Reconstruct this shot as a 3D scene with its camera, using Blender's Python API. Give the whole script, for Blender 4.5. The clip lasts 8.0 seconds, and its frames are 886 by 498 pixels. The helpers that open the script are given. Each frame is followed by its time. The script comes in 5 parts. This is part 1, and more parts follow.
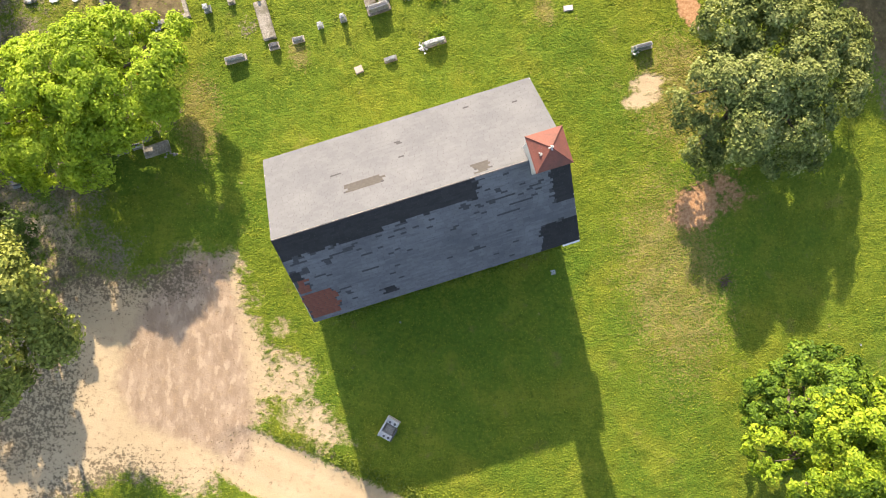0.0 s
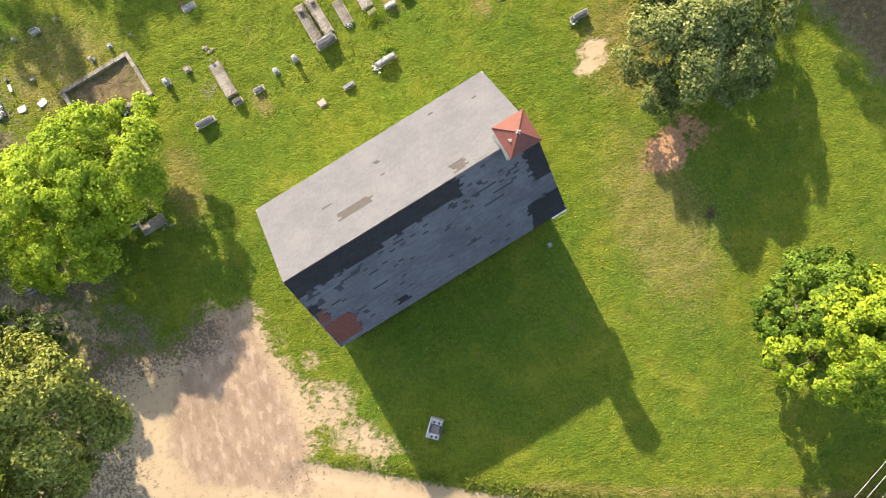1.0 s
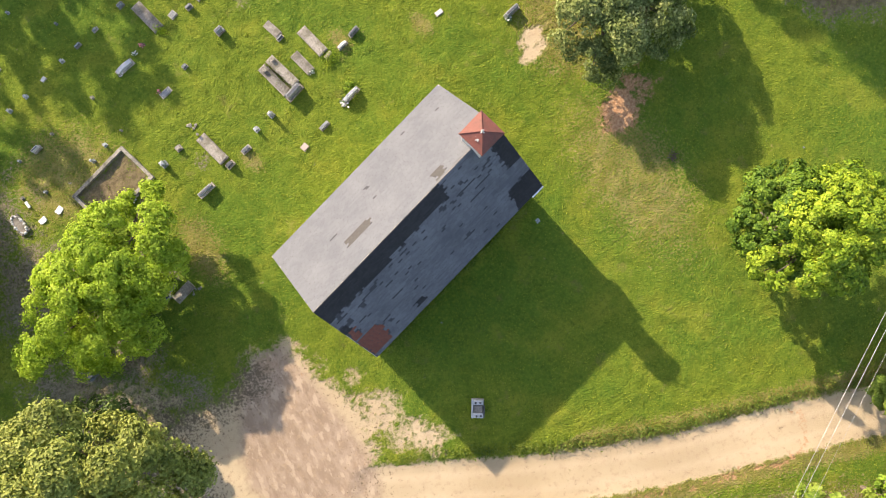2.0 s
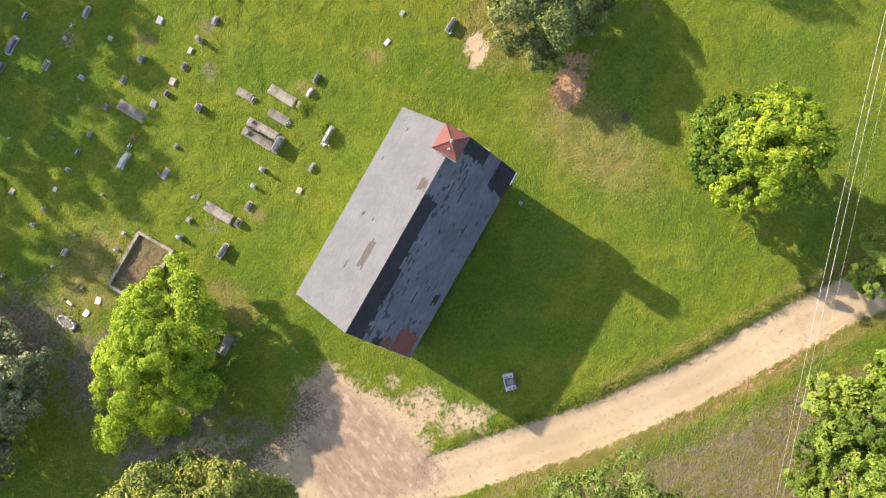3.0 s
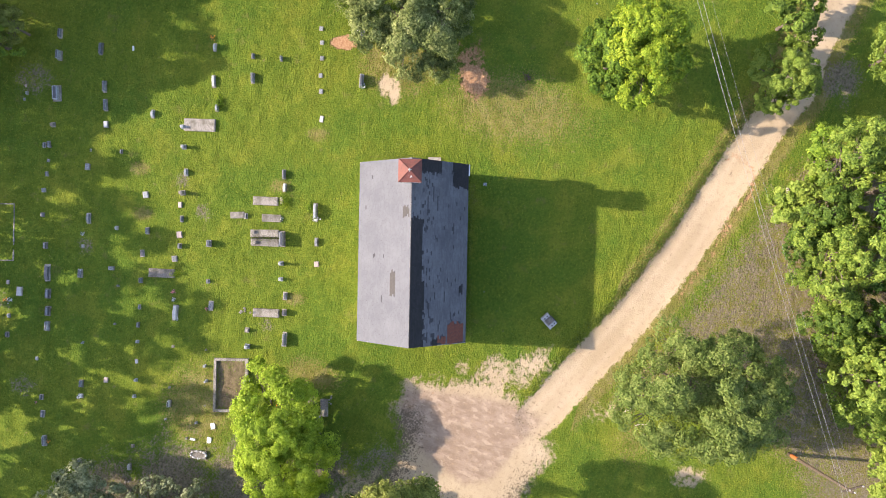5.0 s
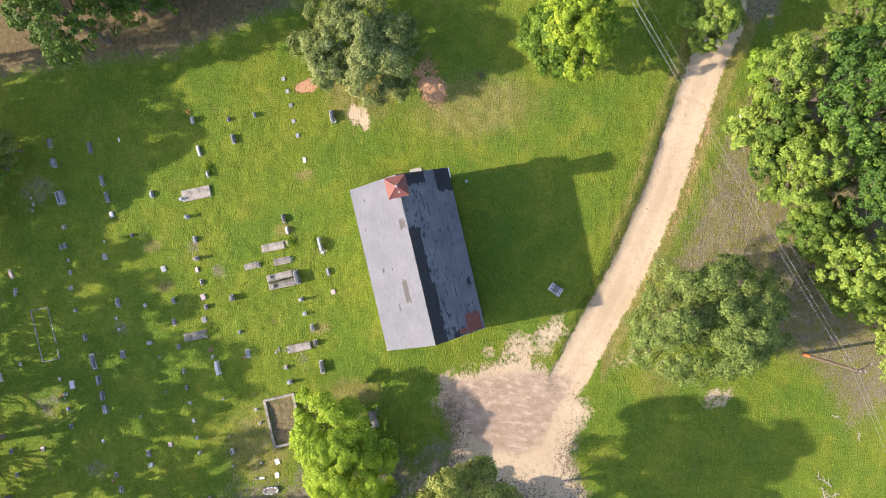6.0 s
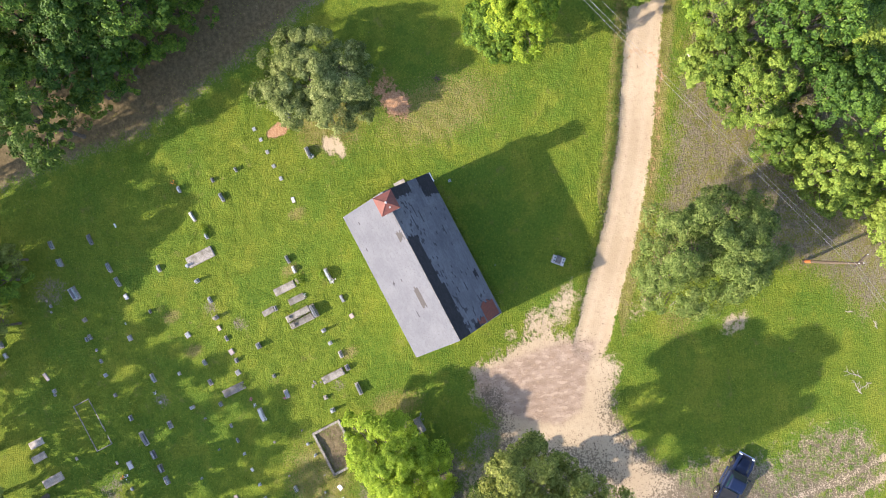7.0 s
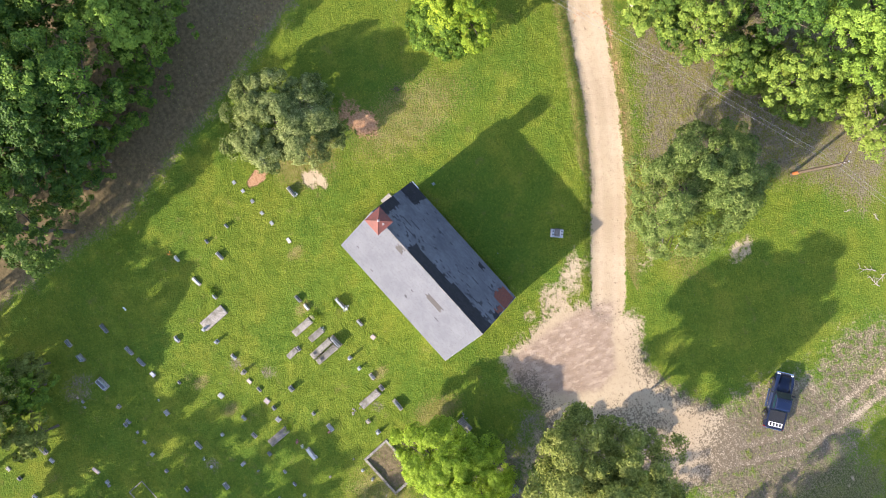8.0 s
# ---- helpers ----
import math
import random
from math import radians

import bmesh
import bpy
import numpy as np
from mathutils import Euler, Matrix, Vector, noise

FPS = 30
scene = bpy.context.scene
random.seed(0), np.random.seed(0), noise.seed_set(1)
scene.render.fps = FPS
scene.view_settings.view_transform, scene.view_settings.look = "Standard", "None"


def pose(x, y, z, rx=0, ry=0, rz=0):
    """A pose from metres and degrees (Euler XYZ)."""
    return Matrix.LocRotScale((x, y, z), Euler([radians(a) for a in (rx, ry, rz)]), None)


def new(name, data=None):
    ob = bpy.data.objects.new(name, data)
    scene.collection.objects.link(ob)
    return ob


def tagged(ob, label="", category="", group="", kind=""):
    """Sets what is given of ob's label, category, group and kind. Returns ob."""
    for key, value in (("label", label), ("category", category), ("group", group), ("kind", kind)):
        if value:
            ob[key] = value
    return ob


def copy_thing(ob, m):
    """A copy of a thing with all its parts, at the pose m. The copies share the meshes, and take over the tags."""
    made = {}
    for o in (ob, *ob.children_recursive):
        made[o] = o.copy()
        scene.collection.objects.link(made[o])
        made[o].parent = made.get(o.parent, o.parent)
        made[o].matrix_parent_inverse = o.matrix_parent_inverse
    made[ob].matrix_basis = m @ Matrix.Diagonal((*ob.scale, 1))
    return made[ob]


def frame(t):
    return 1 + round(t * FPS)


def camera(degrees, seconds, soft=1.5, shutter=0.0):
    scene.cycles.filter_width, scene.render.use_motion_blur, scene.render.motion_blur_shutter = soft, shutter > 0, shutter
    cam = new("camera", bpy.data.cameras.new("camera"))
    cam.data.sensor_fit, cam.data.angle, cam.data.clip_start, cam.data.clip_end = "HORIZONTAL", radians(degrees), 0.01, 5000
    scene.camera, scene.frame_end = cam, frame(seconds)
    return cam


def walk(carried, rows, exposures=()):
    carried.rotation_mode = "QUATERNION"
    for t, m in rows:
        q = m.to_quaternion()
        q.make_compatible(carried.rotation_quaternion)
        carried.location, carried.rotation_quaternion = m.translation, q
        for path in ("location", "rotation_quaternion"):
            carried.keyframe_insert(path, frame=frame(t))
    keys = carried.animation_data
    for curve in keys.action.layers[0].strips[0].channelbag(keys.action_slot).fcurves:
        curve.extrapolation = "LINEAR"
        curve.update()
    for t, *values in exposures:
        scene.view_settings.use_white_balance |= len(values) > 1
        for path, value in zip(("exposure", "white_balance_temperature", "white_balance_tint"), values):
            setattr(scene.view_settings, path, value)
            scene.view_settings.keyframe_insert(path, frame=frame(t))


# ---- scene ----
cam = camera(70.0, 8.0, soft=1.0)
PATH = [
    (0.0, 0.01, 0.01, 38.72, -0.19, -0.45, 0.01), (0.5, -0.06, 0.06, 39.23, -0.10, -0.62, -7.13),
    (1.0, -0.09, 0.06, 40.50, -0.06, -0.67, -14.26), (1.5, -0.05, 0.02, 42.35, 0.03, -0.51, -21.48),
    (3.0, 0.15, 0.11, 49.01, -0.06, -0.21, -42.88), (3.5, 0.31, 0.17, 51.30, -0.19, -0.10, -49.97),
    (4.0, 0.48, 0.12, 53.55, -0.20, 0.07, -57.03), (4.5, 0.45, 0.03, 55.78, -0.16, 0.22, -64.26),
    (6.0, 0.42, 0.03, 62.56, -0.18, 0.27, -85.83), (6.5, 0.40, 0.16, 64.13, -0.22, 0.16, -93.03),
    (7.0, 0.48, 0.24, 65.00, -0.20, 0.08, -100.25), (7.5, 0.61, 0.26, 65.48, -0.19, 0.04, -107.49),
    (8.0, 0.64, 0.30, 65.86, -0.16, 0.01, -114.66),
]
walk(cam, [(t, pose(x, y, z, rx, ry, rz)) for t, x, y, z, rx, ry, rz in PATH], [(0.0, 1.81, 8200, 16), (2.5, 1.64, 7700, 18), (5.0, 1.69, 7200, 22), (8.0, 1.74, 6800, 20)])

# ---- light: a low sun behind the cemetery, clear sky ----
TO_SUN = Vector((-0.504, 2.06, 1.0)).normalized()
sun = bpy.data.lights.new("sun", "SUN")
sun.energy, sun.angle, sun.color = 3.2, radians(0.6), (1.0, 0.93, 0.80)
sun_ob = new("sun", sun)
sun_ob.matrix_world = Matrix.Translation((-20, 80, 60)) @ TO_SUN.to_track_quat("Z", "Y").to_matrix().to_4x4()
world = bpy.data.worlds.new("world")
scene.world = world
world.use_nodes = True
wn = world.node_tree.nodes
sky = wn.new("ShaderNodeTexSky")
sky.sky_type, sky.sun_disc = "NISHITA", False
sky.sun_elevation = math.asin(TO_SUN.z)
sky.sun_rotation = math.atan2(TO_SUN.x, TO_SUN.y)
sky.dust_density, sky.ozone_density, sky.air_density = 1.2, 1.6, 1.0
wn["Background"].inputs[1].default_value = 0.137
world.node_tree.links.new(sky.outputs[0], wn["Background"].inputs[0])


# ---- materials ----
def node(nt, kind, **values):
    n = nt.nodes.new(kind)
    for key, value in values.items():
        n.inputs[key].default_value = value
    return n


def noise_of(nt, scale, detail=4.0, rough=0.6, coord=None):
    n = node(nt, "ShaderNodeTexNoise", Scale=scale, Detail=detail, Roughness=rough)
    if coord is not None:
        nt.links.new(coord, n.inputs["Vector"])
    return n.outputs["Fac"]


def ramp(nt, fac, lo, hi):
    n = nt.nodes.new("ShaderNodeMapRange")
    n.interpolation_type = "SMOOTHSTEP"
    n.inputs["From Min"].default_value, n.inputs["From Max"].default_value = lo, hi
    nt.links.new(fac, n.inputs["Value"])
    return n.outputs["Result"]


def mixed(nt, fac, a, b, mode="MIX"):
    n = nt.nodes.new("ShaderNodeMix")
    n.data_type, n.blend_type = "RGBA", mode
    for socket, value in ((n.inputs["Factor"], fac), (n.inputs["A"], a), (n.inputs["B"], b)):
        if isinstance(value, (int, float)):
            socket.default_value = value
        elif isinstance(value, tuple):
            socket.default_value = (*value, 1.0)
        else:
            nt.links.new(value, socket)
    return n.outputs["Result"]


def maths(nt, op, a, b=0.0):
    n = nt.nodes.new("ShaderNodeMath")
    n.operation = op
    for socket, value in ((n.inputs[0], a), (n.inputs[1], b)):
        if isinstance(value, (int, float)):
            socket.default_value = value
        else:
            nt.links.new(value, socket)
    return n.outputs[0]


def begin(name):
    m = bpy.data.materials.new(name)
    m.use_nodes = True
    return m, m.node_tree, m.node_tree.nodes["Principled BSDF"]


def relief(nt, bsdf, height, distance, strength=1.0):
    b = node(nt, "ShaderNodeBump", Distance=distance, Strength=strength)
    nt.links.new(height, b.inputs["Height"])
    nt.links.new(b.outputs[0], bsdf.inputs["Normal"])


def surface(name, dark, light, grain=30.0, patch=1.2, rough=0.85, bump=0.004, metal=0.0, stain=None, vary=0.25, island=False):
    """A weathered surface: colour varies at a coarse and a fine scale and from piece to piece."""
    m, nt, b = begin(name)
    co = nt.nodes.new("ShaderNodeTexCoord").outputs["Object"]
    fine = noise_of(nt, grain, 6, 0.7, co)
    coarse = noise_of(nt, patch, 3, 0.6, co)
    col = mixed(nt, ramp(nt, fine, 0.3, 0.7), dark, light)
    if stain:
        col = mixed(nt, maths(nt, "MULTIPLY", ramp(nt, coarse, 0.48, 0.68), 0.75), col, stain)
    if island:
        rnd = nt.nodes.new("ShaderNodeNewGeometry").outputs["Random Per Island"]
    else:
        rnd = nt.nodes.new("ShaderNodeObjectInfo").outputs["Random"]
    tone = maths(nt, "ADD", maths(nt, "MULTIPLY", rnd, vary), 1.0 - vary / 2)
    grey = nt.nodes.new("ShaderNodeCombineColor")
    for i in range(3):
        nt.links.new(tone, grey.inputs[i])
    col = mixed(nt, 1.0, col, grey.outputs[0], "MULTIPLY")
    nt.links.new(col, b.inputs["Base Color"])
    b.inputs["Roughness"].default_value, b.inputs["Metallic"].default_value = rough, metal
    relief(nt, b, fine, bump)
    return m


def leaf_material(name, dark, mid, light, warm, clear=0.25, range_=0.2):
    """Leaves: each leaf has its own tone, the crown has lighter and darker sprays, and light shines through."""
    m, nt, b = begin(name)
    co = nt.nodes.new("ShaderNodeTexCoord").outputs["Object"]
    rnd = nt.nodes.new("ShaderNodeNewGeometry").outputs["Random Per Island"]
    spray = noise_of(nt, 0.55, 3, 0.6, co)
    own = nt.nodes.new("ShaderNodeObjectInfo").outputs["Random"]
    spray = maths(nt, "ADD", spray, maths(nt, "MULTIPLY", maths(nt, "SUBTRACT", own, 0.5), range_))
    fac = maths(nt, "ADD", maths(nt, "MULTIPLY", rnd, 0.32), maths(nt, "MULTIPLY", spray, 0.78))
    col = mixed(nt, ramp(nt, fac, 0.25, 0.6), dark, mid)
    col = mixed(nt, ramp(nt, fac, 0.5, 0.85), col, light)
    col = mixed(nt, maths(nt, "MULTIPLY", ramp(nt, noise_of(nt, 1.7, 2, 0.5, co), 0.6, 0.75), 0.5), col, warm)
    nt.links.new(col, b.inputs["Base Color"])
    b.inputs["Roughness"].default_value = 0.55
    b.inputs["Specular IOR Level"].default_value = 0.22
    tr = nt.nodes.new("ShaderNodeBsdfTranslucent")
    nt.links.new(col, tr.inputs["Color"])
    mx = node(nt, "ShaderNodeMixShader", Fac=clear)
    nt.links.new(b.outputs[0], mx.inputs[1])
    nt.links.new(tr.outputs[0], mx.inputs[2])
    nt.links.new(mx.outputs[0], nt.nodes["Material Output"].inputs["Surface"])
    return m


def attribute(nt, name):
    n = nt.nodes.new("ShaderNodeAttribute")
    n.attribute_name = name
    return n.outputs["Fac"]


def ground_material():
    m, nt, b = begin("ground_soil_and_turf")
    co = nt.nodes.new("ShaderNodeTexCoord").outputs["Object"]
    big = noise_of(nt, 0.09, 4, 0.6, co)
    mid = noise_of(nt, 0.9, 5, 0.65, co)
    small = noise_of(nt, 5.5, 6, 0.7, co)
    tiny = noise_of(nt, 17.0, 4, 0.7, co)
    cells = node(nt, "ShaderNodeTexVoronoi", Scale=8.5, Randomness=1.0)
    nt.links.new(co, cells.inputs["Vector"])
    tuft = maths(nt, "ADD", maths(nt, "MULTIPLY", cells.outputs["Distance"], 0.9), maths(nt, "MULTIPLY", tiny, 0.55))
    grass = mixed(nt, ramp(nt, mid, 0.3, 0.7), (0.109, 0.164, 0.018), (0.158, 0.212, 0.025))
    grass = mixed(nt, ramp(nt, big, 0.42, 0.62), grass, (0.092, 0.166, 0.020))
    sward = noise_of(nt, 2.4, 6, 0.68, co)
    tuft_gaps = noise_of(nt, 4.4, 9, 0.78, co)
    broad = noise_of(nt, 0.28, 5, 0.62, co)
    grass = mixed(nt, maths(nt, "MULTIPLY", ramp(nt, broad, 0.50, 0.64), 0.55), grass, (0.218, 0.240, 0.032))
    grass = mixed(nt, maths(nt, "MULTIPLY", ramp(nt, broad, 0.46, 0.34), 0.5), grass, (0.068, 0.140, 0.017))
    grass = mixed(nt, maths(nt, "MULTIPLY", ramp(nt, sward, 0.52, 0.34), 0.45), grass, (0.058, 0.112, 0.014))
    grass = mixed(nt, maths(nt, "MULTIPLY", ramp(nt, sward, 0.56, 0.72), 0.45), grass, (0.200, 0.240, 0.034))
    # Bright tips and dark gaps between tufts, painted into the colour from random noise.
    grass = mixed(nt, maths(nt, "MULTIPLY", ramp(nt, tuft_gaps, 0.50, 0.62), 0.42), grass, (0.246, 0.276, 0.036))
    grass = mixed(nt, maths(nt, "MULTIPLY", ramp(nt, tuft_gaps, 0.46, 0.36), 0.6), grass, (0.040, 0.070, 0.010))
    grass = mixed(nt, maths(nt, "MULTIPLY", ramp(nt, tiny, 0.45, 0.34), 0.4), grass, (0.048, 0.078, 0.012))
    worn = maths(nt, "MULTIPLY", ramp(nt, noise_of(nt, 0.52, 6, 0.66, co), 0.585, 0.70), 0.5)
    grass = mixed(nt, worn, grass, (0.185, 0.165, 0.055))
    dry = ramp(nt, maths(nt, "ADD", attribute(nt, "dry"), maths(nt, "MULTIPLY", maths(nt, "SUBTRACT", small, 0.5), 2.6)), 0.35, 0.85)
    straw = mixed(nt, ramp(nt, mid, 0.35, 0.65), (0.205, 0.170, 0.050), (0.300, 0.235, 0.105))
    col = mixed(nt, maths(nt, "MULTIPLY", dry, 0.72), grass, straw)
    rough_edge = maths(nt, "ADD", maths(nt, "MULTIPLY", maths(nt, "SUBTRACT", mid, 0.5), 1.3), maths(nt, "MULTIPLY", maths(nt, "SUBTRACT", small, 0.5), 1.7))
    litter = ramp(nt, maths(nt, "ADD", attribute(nt, "litter"), rough_edge), 0.3, 0.7)
    leaf = mixed(nt, ramp(nt, small, 0.35, 0.65), (0.105, 0.084, 0.060), (0.235, 0.195, 0.148))
    leaf = mixed(nt, maths(nt, "MULTIPLY", ramp(nt, sward, 0.45, 0.65), 0.6), leaf, (0.285, 0.250, 0.200))
    duff = mixed(nt, ramp(nt, sward, 0.35, 0.65), (0.100, 0.070, 0.042), (0.172, 0.124, 0.075))
    leaf = mixed(nt, attribute(nt, "duff"), leaf, duff)
    col = mixed(nt, maths(nt, "MULTIPLY", litter, 0.9), col, leaf)
    scrub_tone = mixed(nt, ramp(nt, small, 0.38, 0.62), (0.050, 0.054, 0.022), (0.190, 0.180, 0.095))
    scrub = ramp(nt, maths(nt, "ADD", attribute(nt, "scrub"), rough_edge), 0.35, 0.7)
    col = mixed(nt, maths(nt, "MULTIPLY", scrub, 0.85), col, scrub_tone)
    patchy = sward
    soft_edge = maths(nt, "ADD", maths(nt, "MULTIPLY", maths(nt, "SUBTRACT", mid, 0.5), 1.2), maths(nt, "MULTIPLY", maths(nt, "SUBTRACT", patchy, 0.5), 1.5))
    sand = ramp(nt, maths(nt, "ADD", attribute(nt, "sand"), soft_edge), 0.30, 0.72)
    pale = mixed(nt, ramp(nt, big, 0.35, 0.65), (0.390, 0.306, 0.198), (0.470, 0.380, 0.255))
    stretch_y = nt.nodes.new("ShaderNodeMapping")
    stretch_y.inputs["Scale"].default_value = (1.0, 0.5, 1.0)
    nt.links.new(co, stretch_y.inputs["Vector"])
    streak = noise_of(nt, 1.1, 6, 0.65, stretch_y.outputs[0])
    # Browner tone of the lot, stretched along y, with paler and darker flecks.
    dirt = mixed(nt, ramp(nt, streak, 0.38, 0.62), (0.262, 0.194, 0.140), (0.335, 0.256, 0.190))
    fleck = noise_of(nt, 2.1, 3, 0.5, stretch_y.outputs[0])
    dirt = mixed(nt, maths(nt, "MULTIPLY", ramp(nt, fleck, 0.54, 0.66), 0.7), dirt, (0.440, 0.345, 0.255))
    dirt = mixed(nt, maths(nt, "MULTIPLY", ramp(nt, fleck, 0.44, 0.34), 0.5), dirt, (0.215, 0.160, 0.116))
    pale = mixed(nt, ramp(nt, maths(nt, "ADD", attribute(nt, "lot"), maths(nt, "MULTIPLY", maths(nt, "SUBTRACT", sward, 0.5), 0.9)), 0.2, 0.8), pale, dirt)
    pale = mixed(nt, maths(nt, "MULTIPLY", attribute(nt, "yard"), 0.8), pale, (0.345, 0.295, 0.235))
    pale = mixed(nt, maths(nt, "MULTIPLY", ramp(nt, sward, 0.50, 0.68), 0.65), pale, (0.350, 0.258, 0.172))
    pale = mixed(nt, maths(nt, "MULTIPLY", ramp(nt, tiny, 0.6, 0.75), 0.4), pale, (0.33, 0.245, 0.17))
    pale = mixed(nt, maths(nt, "MULTIPLY", attribute(nt, "rut"), 0.35), pale, (0.540, 0.430, 0.305))
    pebbles = maths(nt, "MULTIPLY", ramp(nt, maths(nt, "ADD", maths(nt, "ADD", maths(nt, "MULTIPLY", patchy, 0.4), maths(nt, "MULTIPLY", small, 0.6)), maths(nt, "MULTIPLY", attribute(nt, "mottle"), 0.16)), 0.58, 0.68), 0.85)
    pale = mixed(nt, pebbles, pale, (0.105, 0.085, 0.055))
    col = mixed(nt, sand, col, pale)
    clay = ramp(nt, maths(nt, "ADD", attribute(nt, "clay"), soft_edge), 0.32, 0.66)
    red = mixed(nt, ramp(nt, small, 0.35, 0.65), (0.310, 0.165, 0.085), (0.470, 0.285, 0.165))
    col = mixed(nt, clay, col, red)
    nt.links.new(col, b.inputs["Base Color"])
    b.inputs["Roughness"].default_value = 0.95
    b.inputs["Specular IOR Level"].default_value = 0.10
    bare = maths(nt, "MAXIMUM", maths(nt, "MAXIMUM", sand, clay), attribute(nt, "duff"))
    hummock = noise_of(nt, 3.4, 6, 0.72, co)
    lumps = maths(nt, "SUBTRACT", maths(nt, "ADD", maths(nt, "MULTIPLY", hummock, 0.5), maths(nt, "MULTIPLY", small, 0.6)), maths(nt, "MULTIPLY", tuft, 0.28))
    height = maths(nt, "MULTIPLY", lumps, maths(nt, "SUBTRACT", 1.0, maths(nt, "MULTIPLY", bare, 0.88)))
    relief(nt, b, height, 0.30, 0.85)
    return m


def shingle_material(name, dark, light, streaks=1.0):
    """Asphalt shingles: every tab has its own tone, with lichen-pale and sooty runs down the slope."""
    m, nt, b = begin(name)
    co = nt.nodes.new("ShaderNodeTexCoord").outputs["Object"]
    rnd = nt.nodes.new("ShaderNodeNewGeometry").outputs["Random Per Island"]
    patch = noise_of(nt, 0.5, 4, 0.6, co)
    grit = noise_of(nt, 55.0, 3, 0.7, co)
    own = nt.nodes.new("ShaderNodeObjectInfo").outputs["Random"]
    rnd = maths(nt, "FRACT", maths(nt, "ADD", rnd, own))
    fac = maths(nt, "ADD", maths(nt, "MULTIPLY", rnd, 0.16), maths(nt, "MULTIPLY", patch, 0.9))
    col = mixed(nt, ramp(nt, fac, 0.25, 0.85), dark, light)
    stretch = nt.nodes.new("ShaderNodeMapping")
    stretch.inputs["Scale"].default_value = (0.9, 7.5, 7.5)
    nt.links.new(co, stretch.inputs["Vector"])
    course = noise_of(nt, 1.0, 5, 0.65, stretch.outputs[0])
    col = mixed(nt, maths(nt, "MULTIPLY", ramp(nt, course, 0.52, 0.64), 0.6 * streaks), col, dark)
    col = mixed(nt, maths(nt, "MULTIPLY", ramp(nt, course, 0.44, 0.32), 0.55 * streaks), col, light)
    col = mixed(nt, maths(nt, "MULTIPLY", ramp(nt, grit, 0.55, 0.75), 0.3), col, (0.05, 0.05, 0.055))
    nt.links.new(col, b.inputs["Base Color"])
    b.inputs["Roughness"].default_value = 0.92
    b.inputs["Specular IOR Level"].default_value = 0.25
    relief(nt, b, grit, 0.004)
    return m


def plain(name, colour, rough=0.5, metal=0.0, coat=0.0):
    m, nt, b = begin(name)
    co = nt.nodes.new("ShaderNodeTexCoord").outputs["Object"]
    dust = noise_of(nt, 6.0, 5, 0.7, co)
    nt.links.new(mixed(nt, maths(nt, "MULTIPLY", ramp(nt, dust, 0.5, 0.85), 0.08), colour, (0.35, 0.32, 0.28)), b.inputs["Base Color"])
    b.inputs["Roughness"].default_value, b.inputs["Metallic"].default_value = rough, metal
    b.inputs["Coat Weight"].default_value = coat
    return m


GROUND = ground_material()
SHINGLE = shingle_material("weathered_grey_shingle", (0.090, 0.095, 0.106), (0.152, 0.159, 0.174))
# The sunlit slope's copy of SHINGLE: its paler, evener lit look is in the colour.
SHINGLE_LIT = shingle_material("sunlit_slope_shingle", (0.110, 0.118, 0.134), (0.147, 0.155, 0.171), 0.4)
SHINGLE_TAN = shingle_material("tan_grey_shingle", (0.066, 0.063, 0.061), (0.090, 0.086, 0.083))
SHINGLE_DARK = shingle_material("black_felt_shingle", (0.024, 0.024, 0.026), (0.040, 0.040, 0.043))
SHINGLE_RED = shingle_material("red_brown_shingle", (0.150, 0.055, 0.040), (0.225, 0.085, 0.060))
FELT = surface("roof_underlay", (0.030, 0.032, 0.038), (0.060, 0.062, 0.070), 20, 1.0, 0.9)
CLAPBOARD = surface("peeling_white_paint", (0.52, 0.50, 0.46), (0.74, 0.72, 0.68), 9, 0.8, 0.75, 0.003, stain=(0.40, 0.36, 0.30))
RED_METAL = surface("rusty_red_metal", (0.140, 0.044, 0.034), (0.200, 0.064, 0.048), 14, 1.5, 0.75, 0.003, stain=(0.115, 0.045, 0.036), vary=0.12)
CONCRETE = surface("old_concrete", (0.30, 0.27, 0.23), (0.46, 0.42, 0.37), 14, 1.4, 0.9, 0.006, stain=(0.20, 0.18, 0.15))
BLOCK = surface("concrete_block", (0.26, 0.25, 0.24), (0.36, 0.35, 0.33), 20, 1.2, 0.9)
GRANITE = surface("grey_granite", (0.105, 0.125, 0.136), (0.350, 0.375, 0.390), 9, 1.6, 0.45, 0.003, stain=(0.140, 0.150, 0.130), vary=0.75)
DARK_GRANITE = surface("dark_granite", (0.055, 0.058, 0.065), (0.14, 0.145, 0.155), 60, 1.5, 0.3, 0.001, vary=0.4)
MARBLE = surface("white_marble", (0.43, 0.44, 0.445), (0.62, 0.625, 0.63), 18, 2.0, 0.55, 0.003, stain=(0.33, 0.33, 0.29))
PINK_STONE = surface("pinkish_stone", (0.36, 0.27, 0.24), (0.52, 0.42, 0.38), 40, 1.5, 0.7, 0.002)
LIMESTONE = surface("lichened_slab_stone", (0.150, 0.135, 0.112), (0.345, 0.322, 0.282), 7, 1.6, 0.9, 0.012, stain=(0.095, 0.088, 0.058), vary=0.45)
BARK = surface("tree_bark", (0.075, 0.058, 0.045), (0.17, 0.14, 0.11), 9, 1.0, 0.95, 0.02)
LEAF_BRIGHT = leaf_material("leaves_yellow_green", (0.140, 0.250, 0.024), (0.325, 0.470, 0.045), (0.515, 0.640, 0.082), (0.520, 0.625, 0.080), 0.5)
